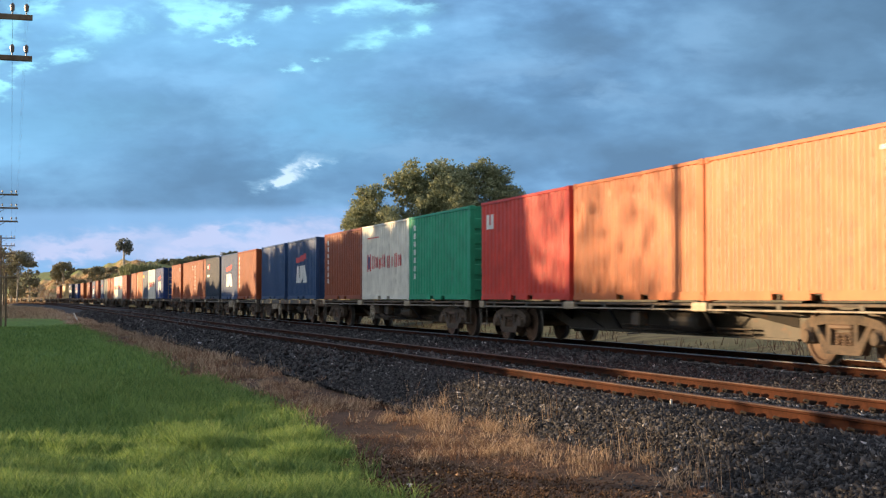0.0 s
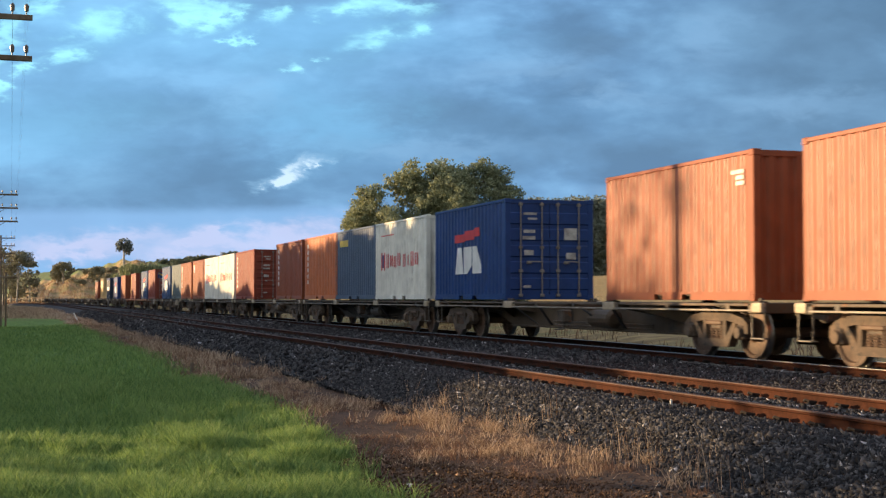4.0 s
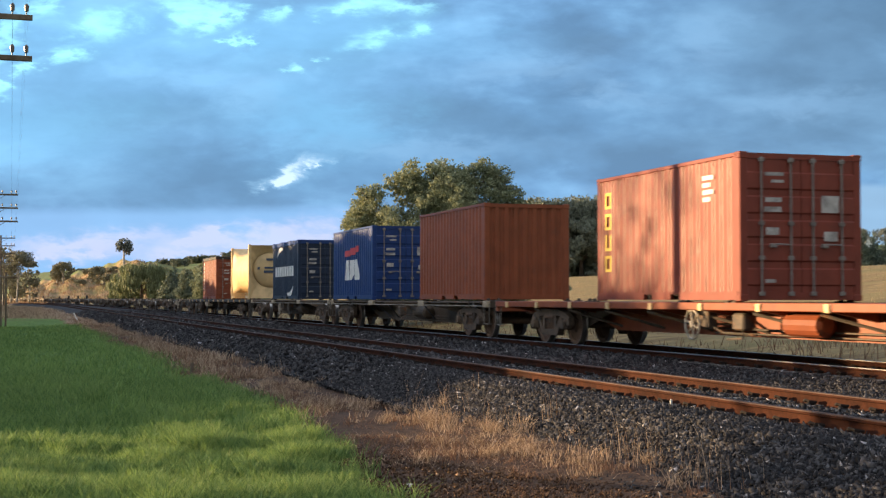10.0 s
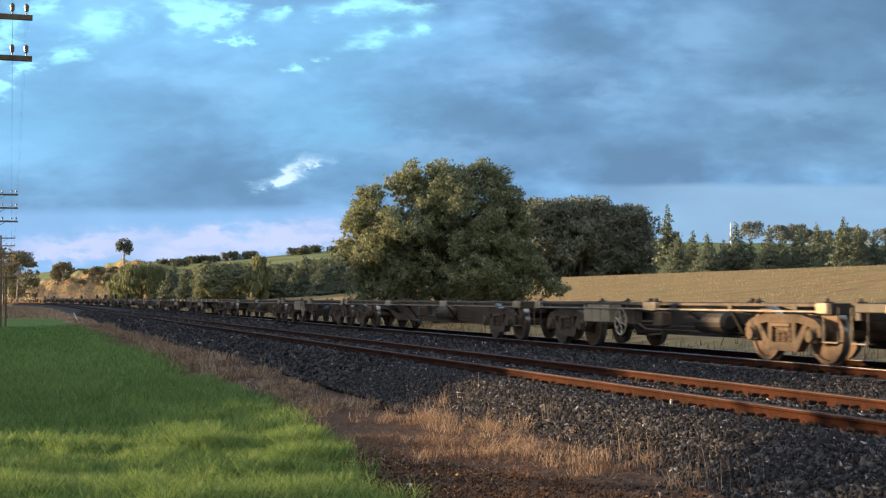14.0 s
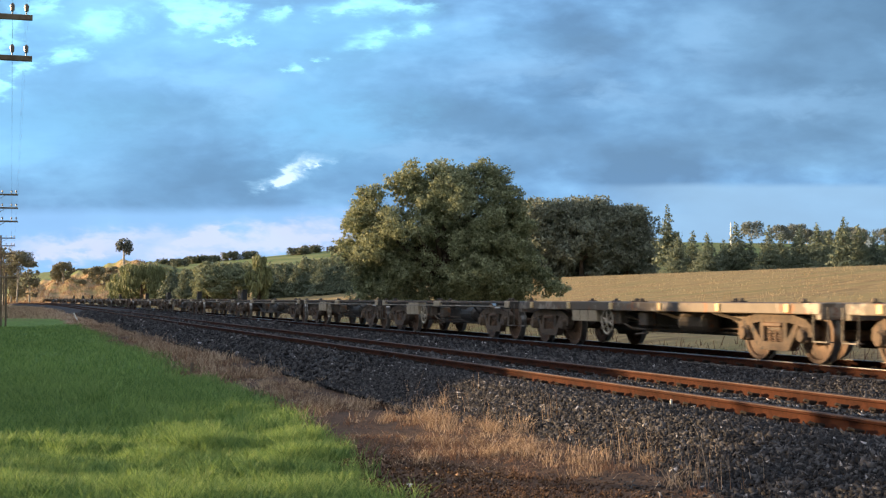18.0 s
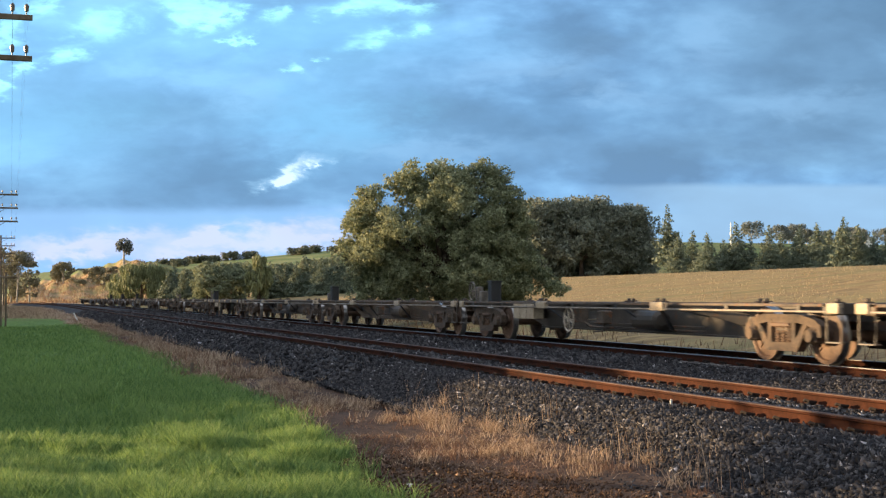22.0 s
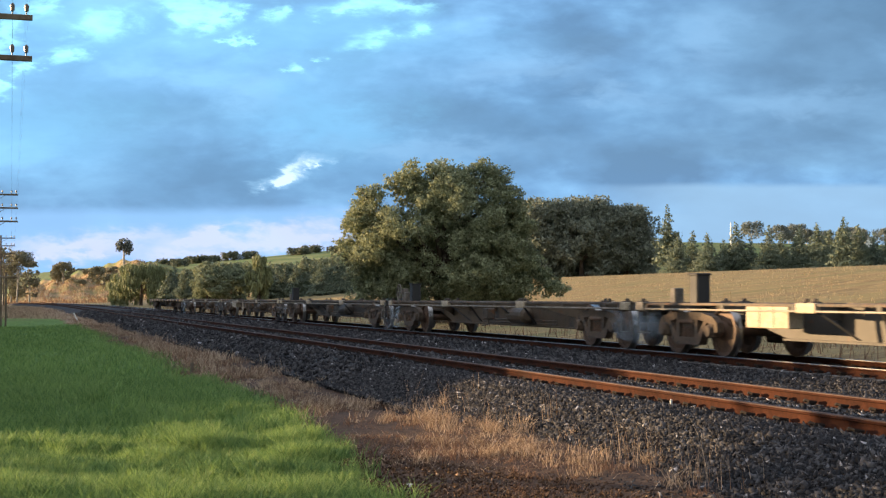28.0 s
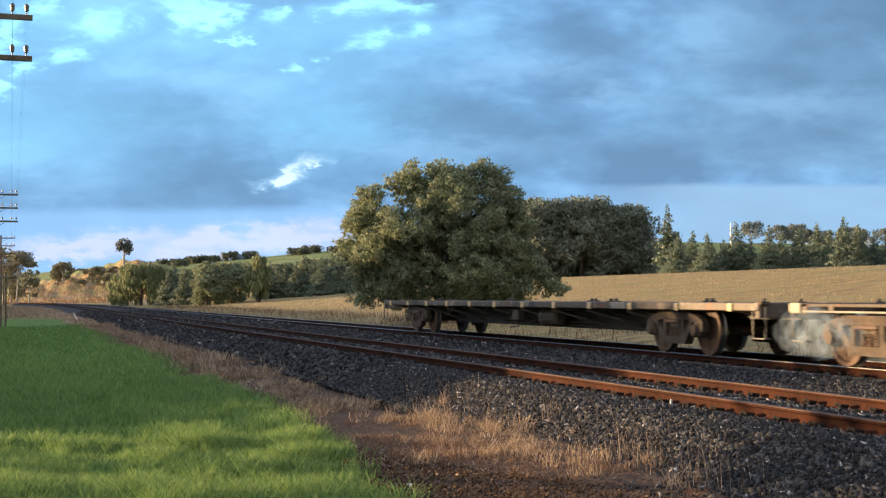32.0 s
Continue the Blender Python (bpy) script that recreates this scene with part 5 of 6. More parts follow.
# lone pale-trunked tree and bushes on the cutting
x, y = by_bearing(bearing(219), 426)
tree("gum_tree", "lone gum tree with a bare pale trunk and round crown", "tree", ground_pose(x, y), rng, [(0, 0, 6.9, 1.6, 1.6, 1.3), (1.3, -0.3, 6.2, 1.2, 1.4, 1.2), (-1.3, -0.3, 6.2, 1.2, 1.4, 1.2), (0.4, 0.5, 5.5, 1.4, 1.5, 1.2), (1.8, 0, 5.0, 0.8, 0.9, 1.0), (-1.6, 0, 5.2, 0.8, 0.9, 0.9), (1.2, 0, 4.2, 0.7, 0.9, 0.9)], 3600, 0.27, L_HAZED_GUM, M_PALE, 0.36, 5.2, limbs=6)
for col, dist, w, h in ((112, 415, 6.2, 6.6), (101, 418, 3.5, 4.6), (175, 402, 5.0, 5.4), (192, 398, 4.0, 3.6), (30, 335, 8.0, 12.6), (6, 340, 9.0, 13.8), (52, 352, 5.0, 10.5), (20, 345, 7.0, 10.0)):
    x, y = by_bearing(bearing(col), dist)
    tree("gum_tree", "bushy grey-green gum tree on the bank", "tree", ground_pose(x, y), rng, oak_blobs(rng, w, h, 22, 0.20), 4000, 0.26, L_GUM, M_PALE, 0.22, h * 0.5, group="gums by the cutting")

scrub_kinds = [tree("scrub_bush", "low grey-green scrub bush on the cutting bank", "shrub", pose(0, 0, 0), rng, oak_blobs(rng, 2.6 + k, 1.7 + 0.3 * k, 12, 0.0), 1500, 0.2, L_GUM, M_BARK, 0.06, 0.6, group="scrub on the bank") for k in range(2)]
used7 = [False] * 2
for k in range(16):
    m = ground_pose(-2 + 40 * rng.random(), 375 + 52 * rng.random(), rng.random() * 360)
    plant(scrub_kinds, used7, k % 2, m).matrix_basis = m

# unseen trees and bushes left of the pole line, placed to shade the tracks
shade_kinds = [tree("verge_tree", "unseen leafy tree beside the verge, placed to shade the tracks", "tree", pose(0, 0, 0), rng, oak_blobs(rng, 6.5, 7.2, 26, 0.03), 3000, 0.40, L_DARK, M_BARK, 0.28, 4.5, group="verge trees") for k in range(2)]
used3 = [False] * 2
bush_kinds = [tree("verge_bush", "unseen leafy bush beside the verge, placed to shade the tracks", "shrub", pose(0, 0, 0), rng, oak_blobs(rng, 3.0, 2.1, 16, 0.02), 1300, 0.27, L_DARK, M_BARK, 0.10, 1.0, group="verge bushes") for k in range(2)]
used5 = [False] * 2
for y in np.arange(26.2, 48.0, 1.0):
    top = float(np.interp(y, (26.2, 29, 31.5, 33, 35, 39.2, 40.8, 43, 46, 48), (1.35, 1.55, 1.85, 2.45, 2.95, 3.25, 3.95, 4.3, 4.4, 5.0))) + 0.62
    m = ground_pose(-12.5 + rng.normal() * 0.25, y, rng.random() * 360) @ Matrix.Diagonal((1.15, 1.15, top / 2.1, 1))
    plant(bush_kinds, used5, int(rng.integers(2)), m).matrix_basis = m
for y in np.arange(48.6, 56, 1.3):
    m = ground_pose(-12.4 + rng.normal() * 0.3, y, rng.random() * 360) @ Matrix.Diagonal((1.35, 1.35, 3.7, 1))
    plant(bush_kinds, used5, int(rng.integers(2)), m).matrix_basis = m
# unseen crown on a bare stem, placed to darken the nearest ballast
tree("verge_tree", "unseen round-headed tree with a bare stem, placed to shade the near ballast", "tree", ground_pose(-12.5, 21.8), rng, [(0, -2.6, 4.2, 1.6, 1.7, 1.8), (0.2, -0.6, 4.4, 1.6, 1.8, 1.9), (0, 1.4, 4.7, 1.6, 1.7, 1.9), (0, 3.0, 5.0, 1.4, 1.5, 1.7), (0, 0.2, 6.2, 1.8, 2.6, 1.6)], 5200, 0.30, L_DARK, M_BARK, 0.16, 4.6, group="verge trees", limbs=5)
# sparse unseen crown, placed to half-shade the passing train
tree("verge_gum", "unseen thin-crowned young gum, placed to half-shade the train", "tree", ground_pose(-12.5, 42.4), rng, [(0, -2.4, 6.2, 1.0, 1.5, 1.9), (0.2, -0.4, 6.6, 1.1, 1.7, 2.2), (0, 1.6, 6.2, 1.1, 1.6, 2.0), (0, 3.4, 6.1, 1.1, 1.7, 2.0), (0.4, 3.6, 5.4, 1.0, 1.5, 1.5), (0, 4.9, 5.7, 1.0, 1.3, 1.9), (0.5, 5.3, 5.2, 1.0, 1.1, 1.5), (0, 0.6, 5.0, 1.0, 3.0, 1.1)], 4300, 0.11, L_GUM, M_PALE, 0.09, 5.5, limbs=5)
for y in np.arange(50.4, 84, 2.3):
    plant(shade_kinds, used3, int(rng.integers(2)), ground_pose(-12.5 + rng.normal() * 0.6, y, rng.random() * 360))
for y in np.arange(49, 330, 2.1):
    q = 1.75 if y < 84 else 2.25 + 0.16 * rng.normal()
    m = ground_pose(-10.8 + rng.normal() * 0.3, y, rng.random() * 360) @ Matrix.Diagonal((q, q, q, 1))
    plant(bush_kinds, used5, int(rng.integers(2)), m).matrix_basis = m

# ---- telegraph poles ----
M_POLE = material("weathered_pole", ((0.10, 0.075, 0.055), (0.20, 0.16, 0.12)), 0.95, bump=0.5, bump_scale=15)
M_WIRE = material("dark_wire", (0.05, 0.05, 0.055), 0.6)
M_INSUL = material("brown_insulator", (0.16, 0.13, 0.12), 0.3)


def telegraph_pole(x, y):
    t = tagged(new("telegraph_pole"), "wooden telegraph pole with crossarms and insulators", "telegraph pole", group="pole line")
    t.matrix_basis = ground_pose(x, y)
    s = Shape()
    s.tube([(0, 0, -0.5), (0, 0, 9.05)], [0.15, 0.10], 10)
    part("pole", s, M_POLE, t)
    for z in (8.72, 7.80, 6.88):
        a = Shape()
        a.bevelled(-1.64, 1.64, -0.16, -0.07, z - 0.06, z + 0.06, 0.01)
        arm = part("crossarm", a, M_POLE, t)
        for e in (-1, 1):
            br = Shape()
            br.tube([(e * 0.78, -0.15, z - 0.05), (e * 0.06, -0.13, z - 0.52)], 0.016, 5)
            part("brace", br, M_WIRE, arm)
        for x_ in (-1.51, -1.21, -0.6, 0.6, 1.21, 1.51):
            i = Shape()
            i.tube([(x_, -0.115, z + 0.05), (x_, -0.115, z + 0.12), (x_, -0.115, z + 0.15), (x_, -0.115, z + 0.27), (x_, -0.115, z + 0.31)], [0.015, 0.015, 0.045, 0.05, 0.02], 8)
            part("insulator", i, M_INSUL, arm)
    return t


POLES = (-35.0, 32.0, 99.0, 172.0, 245.0)
for y in POLES:
    telegraph_pole(-1.25, y)
for z in (8.72, 7.80, 6.88):
    for x_ in (-1.51, -1.21, -0.6, 0.6, 1.21, 1.51):
        w = Shape()
        pts = []
        for a, b in zip(POLES, POLES[1:]):
            za, zb = float(height(-1.25, a)), float(height(-1.25, b))
            for k in range(9):
                q = k / 8
                pts.append((-1.25 + x_, a + (b - a) * q - 0.115, za + (zb - za) * q + z + 0.24 - 0.5 * 4 * q * (1 - q)))
        w.tube(pts, 0.0013, 3)
        tagged(new("telegraph_wire", w.mesh("telegraph_wire", M_WIRE)), "thin telegraph wire slung between the poles", "wire", "telegraph wires")

# ---- ballast stones ----


def bed_z(off):
    return np.interp(off, [p[0] for p in BED], [p[1] for p in BED])


def stones(name, n, x0, x1, y0, y1, size, seed, label, bias=1.0):
    r = np.random.default_rng(seed)
    y = y0 + (y1 - y0) * r.random(n) ** bias
    x = x0 + (x1 - x0) * r.random(n)
    keep = np.ones(n, bool)
    for c in (NEAR_X, LINE_X):
        for sgn in (-0.7525, 0.7525):
            keep &= np.abs(x - c - sgn) > 0.10
    x, y = x[keep], y[keep]
    n = len(x)
    z = np.where(x > LINE_X - 7.75, np.maximum(bed_z(x - LINE_X), -0.51), -0.51)
    tips = np.array([(1, 0, 0), (-1, 0, 0), (0, 1, 0), (0, -1, 0), (0, 0, 1), (0, 0, -1)], float)
    s = size * (0.5 + 0.8 * r.random((n, 1, 1)) ** 1.6)
    v = (tips[None] * np.array([0.80, 0.50, 0.30]) * (0.55 + 0.8 * r.random((n, 6, 1))) + r.normal(size=(n, 6, 3)) * 0.13) * s
    q = r.normal(size=(n, 4))
    q /= np.linalg.norm(q, axis=1)[:, None]
    w_, a, b, c = q.T
    R = np.stack([1 - 2 * (b * b + c * c), 2 * (a * b - w_ * c), 2 * (a * c + w_ * b), 2 * (a * b + w_ * c), 1 - 2 * (a * a + c * c), 2 * (b * c - w_ * a),
                  2 * (a * c - w_ * b), 2 * (b * c + w_ * a), 1 - 2 * (a * a + b * b)], 1).reshape(n, 3, 3)
    v = np.einsum("nij,nkj->nki", R, v)
    v += np.stack([x, y, z + size * (0.30 * r.random(n) - 0.02)], 1)[:, None]
    f = np.array([(0, 2, 4), (2, 1, 4), (1, 3, 4), (3, 0, 4), (2, 0, 5), (1, 2, 5), (3, 1, 5), (0, 3, 5)])
    F = (np.arange(n)[:, None, None] * 6 + f[None]).reshape(-1, 3)
    me = raw_mesh(name, v.reshape(-1, 3), F, M_STONE)
    return tagged(new(name, me), label, "ballast", kind="stuff")


stones("ballast_stones", 60000, 5.36, 7.15, 7.5, 24, 0.050, 1, "dark crushed-rock ballast stones on the shoulder")
stones("ballast_stones", 42000, 7.1, 11.9, 9, 30, 0.052, 2, "dark crushed-rock ballast stones between the tracks")
stones("ballast_stones", 27000, 5.36, 12.3, 24, 62, 0.088, 3, "dark crushed-rock ballast stones farther along the line", 1.4)
M_SOIL = leafless("soil_crumb", (0.045, 0.026, 0.017), (0.13, 0.085, 0.055), 0.95)
stones("ballast_stones", 11000, 5.4, 12.3, 62, 135, 0.15, 7, "dark crushed-rock ballast stones towards the bend", 1.3)
stones("ballast_stones", 9000, 12.3, 16.3, 14, 60, 0.080, 4, "dark crushed-rock ballast stones under the train", 1.3)

stones("ballast_stones", 1500, 4.85, 5.5, 8, 19, 0.042, 6, "ballast stones spilled on the soil beside the track")
crumbs = stones("soil_crumbs", 13000, 2.9, 5.3, 8.8, 20, 0.026, 5, "crumbs of brown soil and litter on the bare verge")
crumbs.data.materials.clear()
crumbs.data.materials.append(M_SOIL)

# ---- grass ----
L_GRASS = leaf_material("green_grass", (0.090, 0.168, 0.048), (0.262, 0.372, 0.112), 0.4)
L_STRAW = leaf_material("dry_grass", (0.155, 0.092, 0.055), (0.60, 0.45, 0.31), 0.3)
L_RED = leaf_material("reddish_dry_grass", (0.105, 0.052, 0.031), (0.30, 0.17, 0.10), 0.3)


def blades(name, x, y, z, h, lean, width, mat, label, category, r):
    n = len(x)
    t = r.random(n) * 6.283
    side_ = np.stack([np.cos(t), np.sin(t), 0 * t], 1)
    u = r.random(n) * 6.283
    bend = np.stack([np.cos(u), np.sin(u), 0 * u], 1) * (lean * h * (0.3 + r.random(n)))[:, None]
    up = np.array([0, 0, 1.0])
    P = np.stack([x, y, z], 1)
    w = (width * (0.7 + 0.6 * r.random(n)))[:, None]
    a, b = P - side_ * w, P + side_ * w
    mid = P + up * (h * 0.58)[:, None] + bend * 0.35
    c, d = mid + side_ * w * 0.7, mid - side_ * w * 0.7
    tip = P + up * h[:, None] * 0.97 + bend
    V = np.stack([a, b, c, d, tip + side_ * w * 0.12, tip - side_ * w * 0.12], 1).reshape(-1, 3)
    i = np.arange(n)[:, None] * 6
    F = np.concatenate([i + np.array([0, 1, 2, 3]), i + np.array([3, 2, 4, 5])], 0)
    return tagged(new(name, raw_mesh(name, V, F, mat)), label, category, kind="stuff")


def field_noise(x, y, s, seed):
    return np.array([noise.noise(Vector((a * s, b * s, seed))) for a, b in zip(x, y)])


def lawn(n, x0, x1, y0, y1, h0, width, seed, bias=1.0):
    r = np.random.default_rng(seed)
    y = y0 + (y1 - y0) * r.random(n) ** bias
    x = x0 + (x1 - x0) * r.random(n)
    edge = np.interp(y, (9, 10.6, 13.4, 18.5, 22.4, 35, 100), (2.55, 2.74, 3.07, 3.5, 3.65, 3.75, 3.7)) + 0.10 * np.sin(y * 1.9) + 0.08 * np.sin(y * 4.3 + 1)
    keep = x + r.normal(size=n) * 0.12 < edge
    x, y = x[keep], y[keep]
    cl = field_noise(x, y, 1.3, 3.3) + 1.0 * field_noise(x, y, 5.5, 9.1)
    h = h0 * (0.50 + 0.55 * r.random(len(x)) + 0.85 * np.clip(cl, -0.42, 1))
    return blades("grass", x, y, height(x, y) - 0.01, h, 0.75, width, L_GRASS, "lush green grass on the verge", "grass", r)


lawn(90000, -0.9, 3.7, 8.8, 15, 0.17, 0.0048, 11)
lawn(60000, -1.0, 4.0, 15, 27, 0.15, 0.0065, 12)
lawn(40000, -1.6, 4.4, 27, 80, 0.14, 0.009, 13, 1.5)


def dry(n_tufts, per, x0, x1, y0, y1, h0, width, seed, mat, label, bias=1.0, spread=0.07, lean=0.95):
    r = np.random.default_rng(seed)
    ty = y0 + (y1 - y0) * r.random(n_tufts) ** bias
    tx = x0 + (x1 - x0) * np.clip(0.5 + 0.28 * r.normal(size=n_tufts), 0, 1)
    keep = field_noise(tx, ty, 0.8, 7.7) + 0.25 * r.normal(size=n_tufts) > 0.0
    tx, ty = tx[keep], ty[keep]
    x = np.repeat(tx, per) + r.normal(size=len(tx) * per) * spread
    y = np.repeat(ty, per) + r.normal(size=len(tx) * per) * spread
    h = np.repeat(h0 * (0.5 + 0.9 * r.random(len(tx))), per) * (0.5 + 0.6 * r.random(len(x)))
    z = np.where(x > LINE_X - 7.75, bed_z(x - LINE_X), height(x, y)) - 0.01
    return blades("dry_grass", x, y, z, h, lean, width, mat, label, "dry grass", r)


dry(440, 26, 3.5, 5.5, 12.5, 30, 0.135, 0.0034, 21, L_STRAW, "straw-coloured dry grass beside the ballast", 1.0, 0.055)
dry(1100, 14, 3.1, 5.2, 9, 30, 0.08, 0.003, 22, L_RED, "short reddish dry grass and litter")
dry(1000, 18, 3.7, 5.4, 28, 110, 0.19, 0.007, 23, L_STRAW, "straw-coloured dry grass farther along the verge", 1.5, 0.15)
dry(900, 14, 3.5, 5.3, 28, 110, 0.14, 0.007, 24, L_RED, "reddish dry grass farther along the verge", 1.5, 0.15)
dry(700, 18, 3.0, 5.3, 8.6, 15, 0.05, 0.0035, 26, L_RED, "flattened reddish grass litter on the soil", 1.0, 0.10, 2.6)
dry(260, 12, 3.0, 5.3, 8.6, 15, 0.06, 0.0025, 27, L_STRAW, "scattered pale straw on the soil", 1.0, 0.12, 2.2)
dry(1500, 12, -2.5, 5.0, 105, 240, 0.35, 0.02, 28, L_STRAW, "pale dry grass beside the far bend", 1.0, 0.3)
dry(210, 26, 4.75, 5.75, 10.2, 19, 0.14, 0.0032, 29, L_STRAW, "pale tufts of dry grass at the ballast foot", 1.0, 0.06)
dry(64, 5, 5.1, 6.1, 9.8, 19, 0.42, 0.002, 25, L_STRAW, "tall pale grass stalks at the ballast foot", 1.0, 0.08, 0.35)


def stubble(n, x0, x1, y0, y1, h0, width, seed, mat, label, bias=1.0):
    r = np.random.default_rng(seed)
    y = y0 + (y1 - y0) * r.random(n) ** bias
    x = x0 + (x1 - x0) * r.random(n) ** 1.2
    keep = field_noise(x, y, 0.22, 4.1) + 0.22 * r.normal(size=n) > -0.05
    x, y = x[keep], y[keep]
    h = h0 * (0.4 + r.random(len(x)))
    return blades("dry_grass", x, y, height(x, y) - 0.02, h, 0.6, width, mat, label, "dry grass", r)


L_FIELD = leaf_material("field_stubble", (0.17, 0.115, 0.058), (0.60, 0.46, 0.27), 0.3)
stubble(34000, 16.8, 75, 25, 190, 0.20, 0.013, 31, L_FIELD, "golden stubble in the field behind the line")
stubble(9000, -6, 44, 330, 432, 0.75, 0.06, 33, L_RED, "brown weeds on the cutting bank")
stubble(5000, -6, 44, 330, 432, 0.75, 0.06, 34, L_FIELD, "pale dry grass on the cutting bank")
stubble(9000, 16.6, 24, 25, 190, 0.34, 0.014, 32, L_RED, "rank brown grass along the far side of the line")

# ---- small things by the line ----
M_WHITE = material("white_paint", (0.72, 0.72, 0.69), 0.6)


def small_thing(name, label, category, shape, mat, x, y, tilt=(0, 0, 0)):
    ob = tagged(new(name, shape.mesh(name, mat)), label, category)
    z = float(bed_z(x - LINE_X)) if abs(x - LINE_X) < 7.75 and y < 400 else float(height(x, y))
    ob.matrix_basis = pose(x, y, z, *tilt)
    return ob


peg = Shape()
peg.bevelled(-0.05, 0.05, -0.02, 0.02, -0.1, 0.62, 0.008)
small_thing("marker_peg", "leaning white marker peg beside the track", "marker post", peg, M_WHITE, 4.35, 97.0, (0, -28, 0))
peg = Shape()
peg.bevelled(-0.03, 0.03, -0.03, 0.03, -0.1, 0.30, 0.006)
small_thing("wooden_peg", "short dark wooden peg in the dry grass", "marker post", peg, M_POLE, 3.6, 29.0, (0, 3, 0))
peg = Shape()
peg.bevelled(-0.012, 0.012, -0.008, 0.008, -0.02, 0.09, 0.003)
small_thing("survey_tag", "small white survey tag beside the rail", "marker", peg, M_WHITE, 7.02, 13.9)
scrap = Shape()
scrap.loft([[(-0.05, -0.03, 0.0), (0.04, -0.035, 0.0), (0.055, 0.03, 0.004), (-0.04, 0.04, 0.004)], [(-0.05, -0.03, 0.012), (0.04, -0.035, 0.018), (0.055, 0.03, 0.02), (-0.04, 0.04, 0.014)]])
small_thing("scrap", "pale scrap lying on the bare soil", "litter", scrap, M_WHITE, 3.27, 11.4)
frame_ = tagged(new("post_frame"), "pair of old timber posts with a cross rail", "post")
frame_.matrix_basis = ground_pose(-0.42, 82)
for x_ in (-0.13, 0.13):
    s = Shape()
    s.tube([(x_, 0, -0.3), (x_, 0, 3.1)], 0.055, 8)
    part("post", s, M_POLE, frame_)
s = Shape()
s.bevelled(-0.2, 0.75, -0.12, -0.05, 2.75, 2.86, 0.01)
part("cross_rail", s, M_POLE, frame_)

x, y = by_bearing(bearing(579), 590)
peg = Shape()
peg.bevelled(-0.28, 0.28, -0.28, 0.28, -0.5, 2.3, 0.05)
small_thing("ridge_post", "stout dark post standing on the green ridge", "post", peg, M_POLE, x, y)
mast = tagged(new("mast"), "slim white mast far behind the conifers", "mast")
x, y = by_bearing(bearing(1294), 520)
mast.matrix_basis = ground_pose(x, y)
s = Shape()
s.tube([(0, 0, 0), (0, 0, 13.0), (0, 0, 15.6)], [0.36, 0.30, 0.10], 8)
part("shaft", s, M_WHITE, mast)
house = tagged(new("farm_shed"), "small white shed on the far skyline", "shed")
x, y = by_bearing(bearing(1540), 640)
house.matrix_basis = pose(x, y, float(height(x, y)), 0, 0, -30)
s = Shape()
s.box(-2.0, 2.0, -1.6, 1.6, 0, 4.6)
part("wall", s, M_WHITE, house)
s = Shape()
s.beam([(-2.3, 4.61), (2.3, 4.61), (0, 5.9)], -1.8, 1.8)
part("roof", s, M_GALV, house)

# ---- brake smoke ----


def smoke_material():
    m = bpy.data.materials.new("brake_smoke")
    m.use_nodes = True
    k = Nodes(m.node_tree)
    d, t, o = k.n.new("ShaderNodeBsdfDiffuse"), k.n.new("ShaderNodeBsdfTransparent"), k.n.new("ShaderNodeOutputMaterial")
    d.inputs[0].default_value = (0.36, 0.45, 0.55, 1)
    mx = k.n.new("ShaderNodeMixShader")
    v = k.coords("Object")
    k.put(k.math("MULTIPLY", k.step(k.noise(v, 2.6, 5, 0.6), 0.34, 0.80), 0.24), mx.inputs[0])
    k.t.links.new(t.outputs[0], mx.inputs[1])
    k.t.links.new(d.outputs[0], mx.inputs[2])
    k.t.links.new(mx.outputs[0], o.inputs[0])
    return m


M_SMOKE = smoke_material()


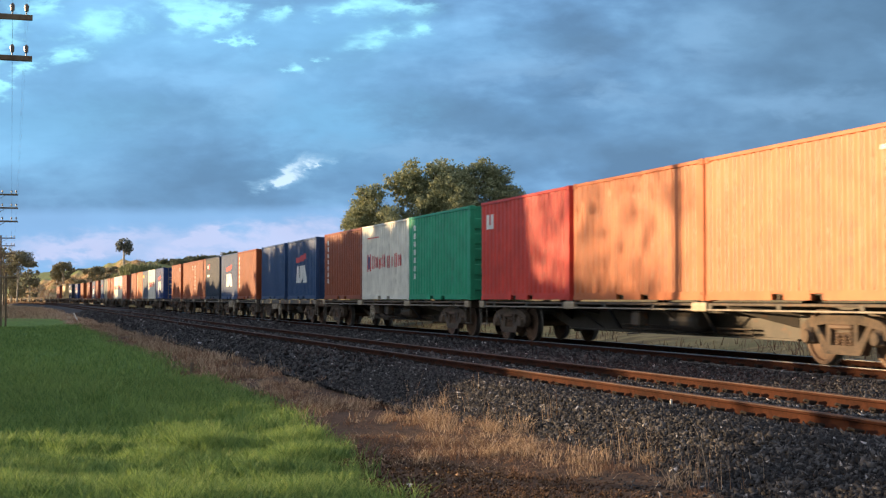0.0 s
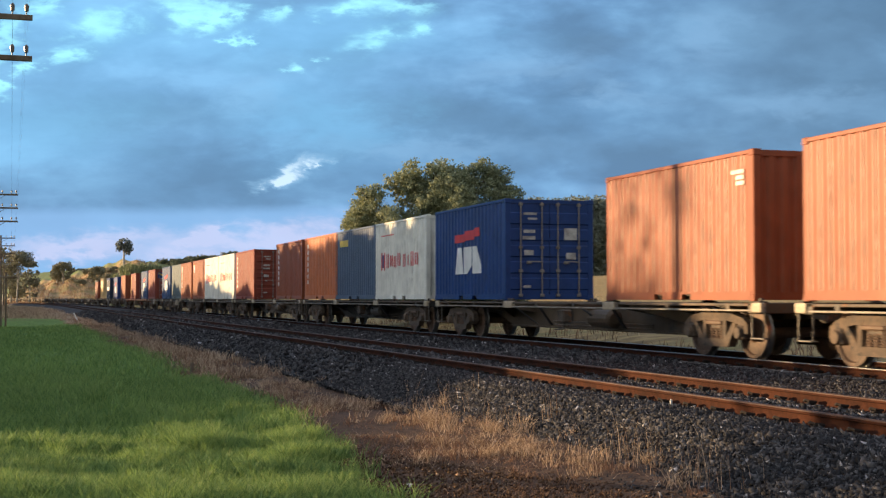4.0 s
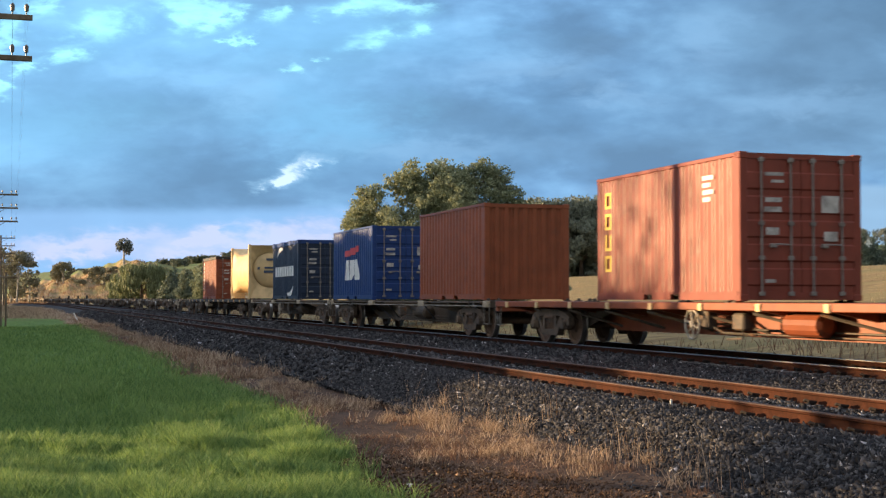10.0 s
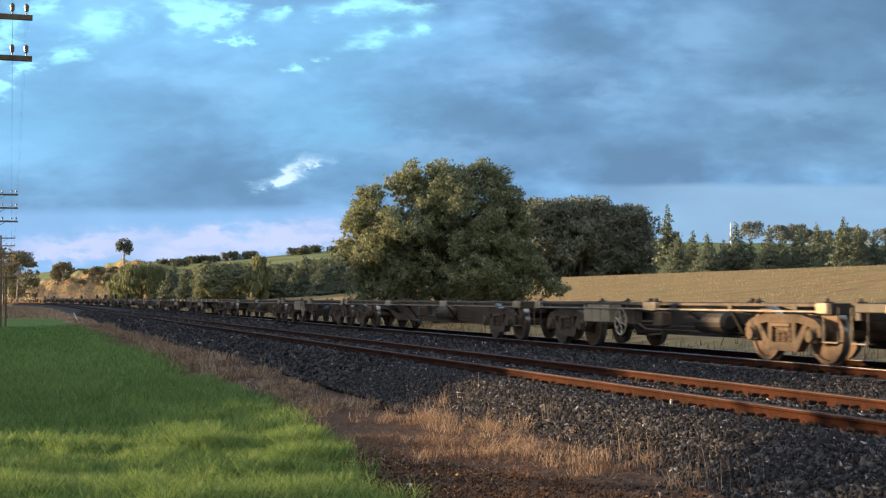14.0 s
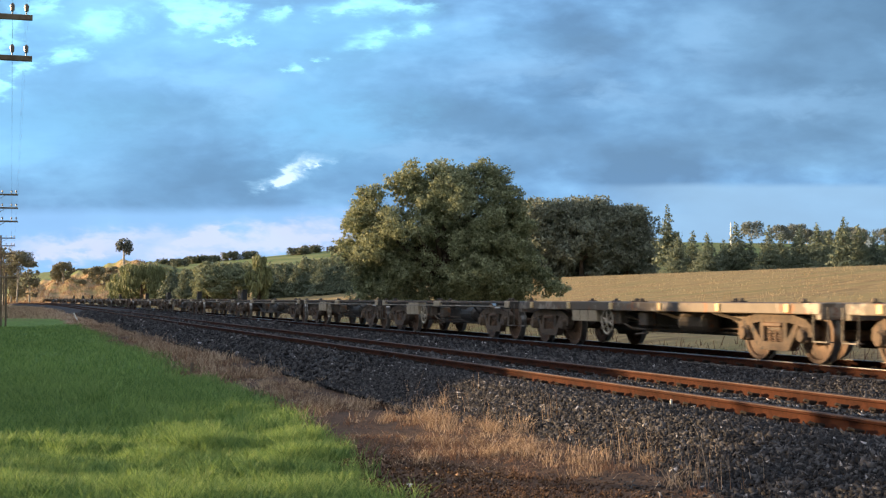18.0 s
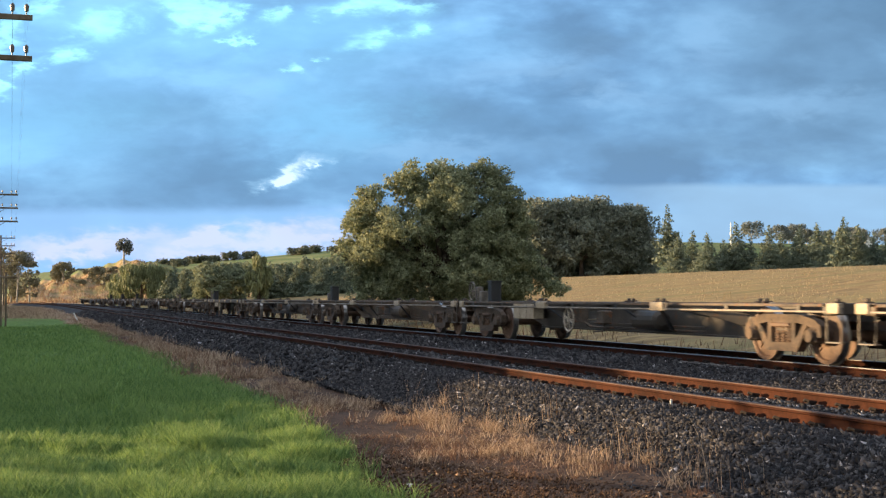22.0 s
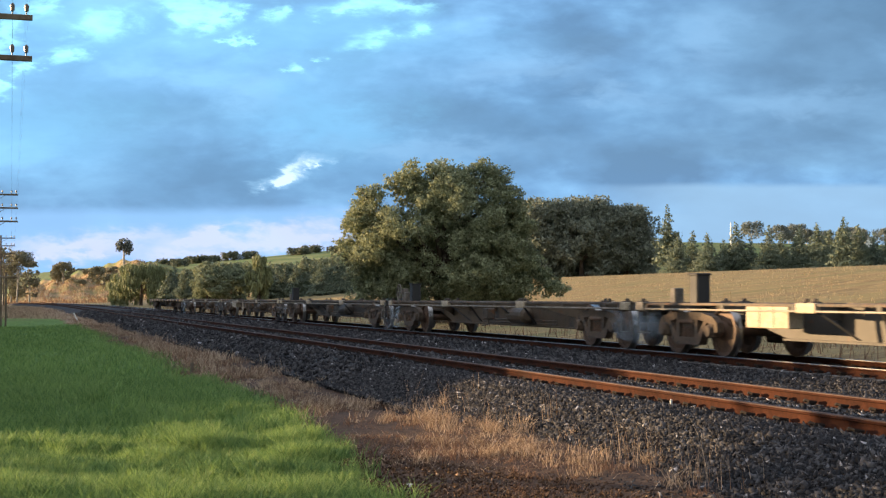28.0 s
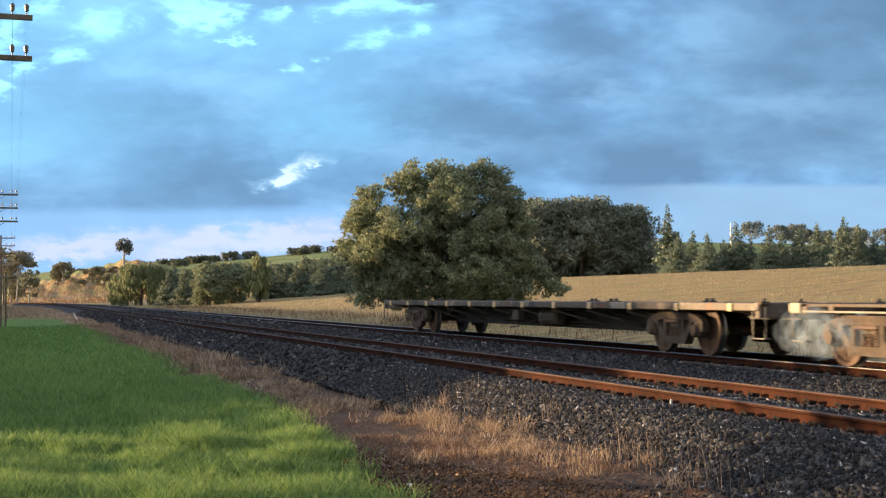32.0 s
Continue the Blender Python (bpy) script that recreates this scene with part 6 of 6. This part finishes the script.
def brake_smoke(rng):
    t = tagged(new("brake_smoke"), "thin bluish puff of brake smoke beside the wheels", "smoke", "brake smoke")
    for q in (1.0, 0.74, 0.48):
        rings = []
        off = rng.normal(size=2) * 0.12
        for i in range(1, 8):
            a = math.pi * i / 8
            r = math.sin(a) * (1 + 0.12 * rng.normal())
            rings.append([(-1.0 + off[0] + 0.20 * q * r * math.cos(b), off[1] + 1.25 * q * math.cos(a), 0.50 + 0.42 * q * r * math.sin(b) * (1 + 0.15 * math.sin(3 * b + i)))
                          for b in (2 * math.pi * j / 14 for j in range(14))])
        s = Shape()
        s.loft(rings)
        p = part("puff", s, M_SMOKE, t, smooth=True)
    return t


for along_ in (263.6, 282.6, 303.0, 322.4, 339.0):
    moving.append((brake_smoke(rng), along_))

# ---- sleepers and rail clips ----
for (tr_, sm, cm), off in ((near_track, NEAR_X), (far_track, LINE_X)):
    for i in range(150):
        y = 8.0 + 0.62 * i
        part("sleeper", sm, None, tr_, at=pose(off, y, 0.028))
        for sgn in (-0.7525, 0.7525):
            for k in (-0.12, 0.12):
                if i < 75:
                    part("rail_clip", cm, None, tr_, at=pose(off + sgn + k * 1.1, y, 0.098, 0, 0, 0 if k > 0 else 180) @ Matrix.Diagonal((1.3, 1.0, 1.4, 1)))


def motions():
    """Key the train and its wheels."""
    turn = 360.0 / (2 * math.pi * WHEEL_R)
    lead = {}
    for thing, _ in moving:
        for ws in thing.children_recursive:
            if "roll" not in ws:
                continue
            k = ws["roll"]
            if k not in lead:
                rows = []
                for n in range(32 * FPS + 1):
                    t = n / FPS
                    rows.append((t, pose(0, k * 0.915, WHEEL_R, (gone(t) * turn) % 360.0)))
                walk(ws, rows)
                lead[k] = ws
            else:                      # wheelsets of one kind roll alike
                ws.rotation_mode = "QUATERNION"
                keys = ws.animation_data_create()
                keys.action = lead[k].animation_data.action
                keys.action_slot = lead[k].animation_data.action_slot
    times = [k * 1.0 for k in range(33)]
    for thing, along_ in moving:
        rows = []
        z = 1.009 if thing.name.startswith(("shipping_container", "tank_container")) else 0.0
        for t in times:
            x, y, a = line_at(along_ - gone(t))
            rows.append((t, pose(x, y, z, 0, 0, a)))
        walk(thing, rows)


motions()
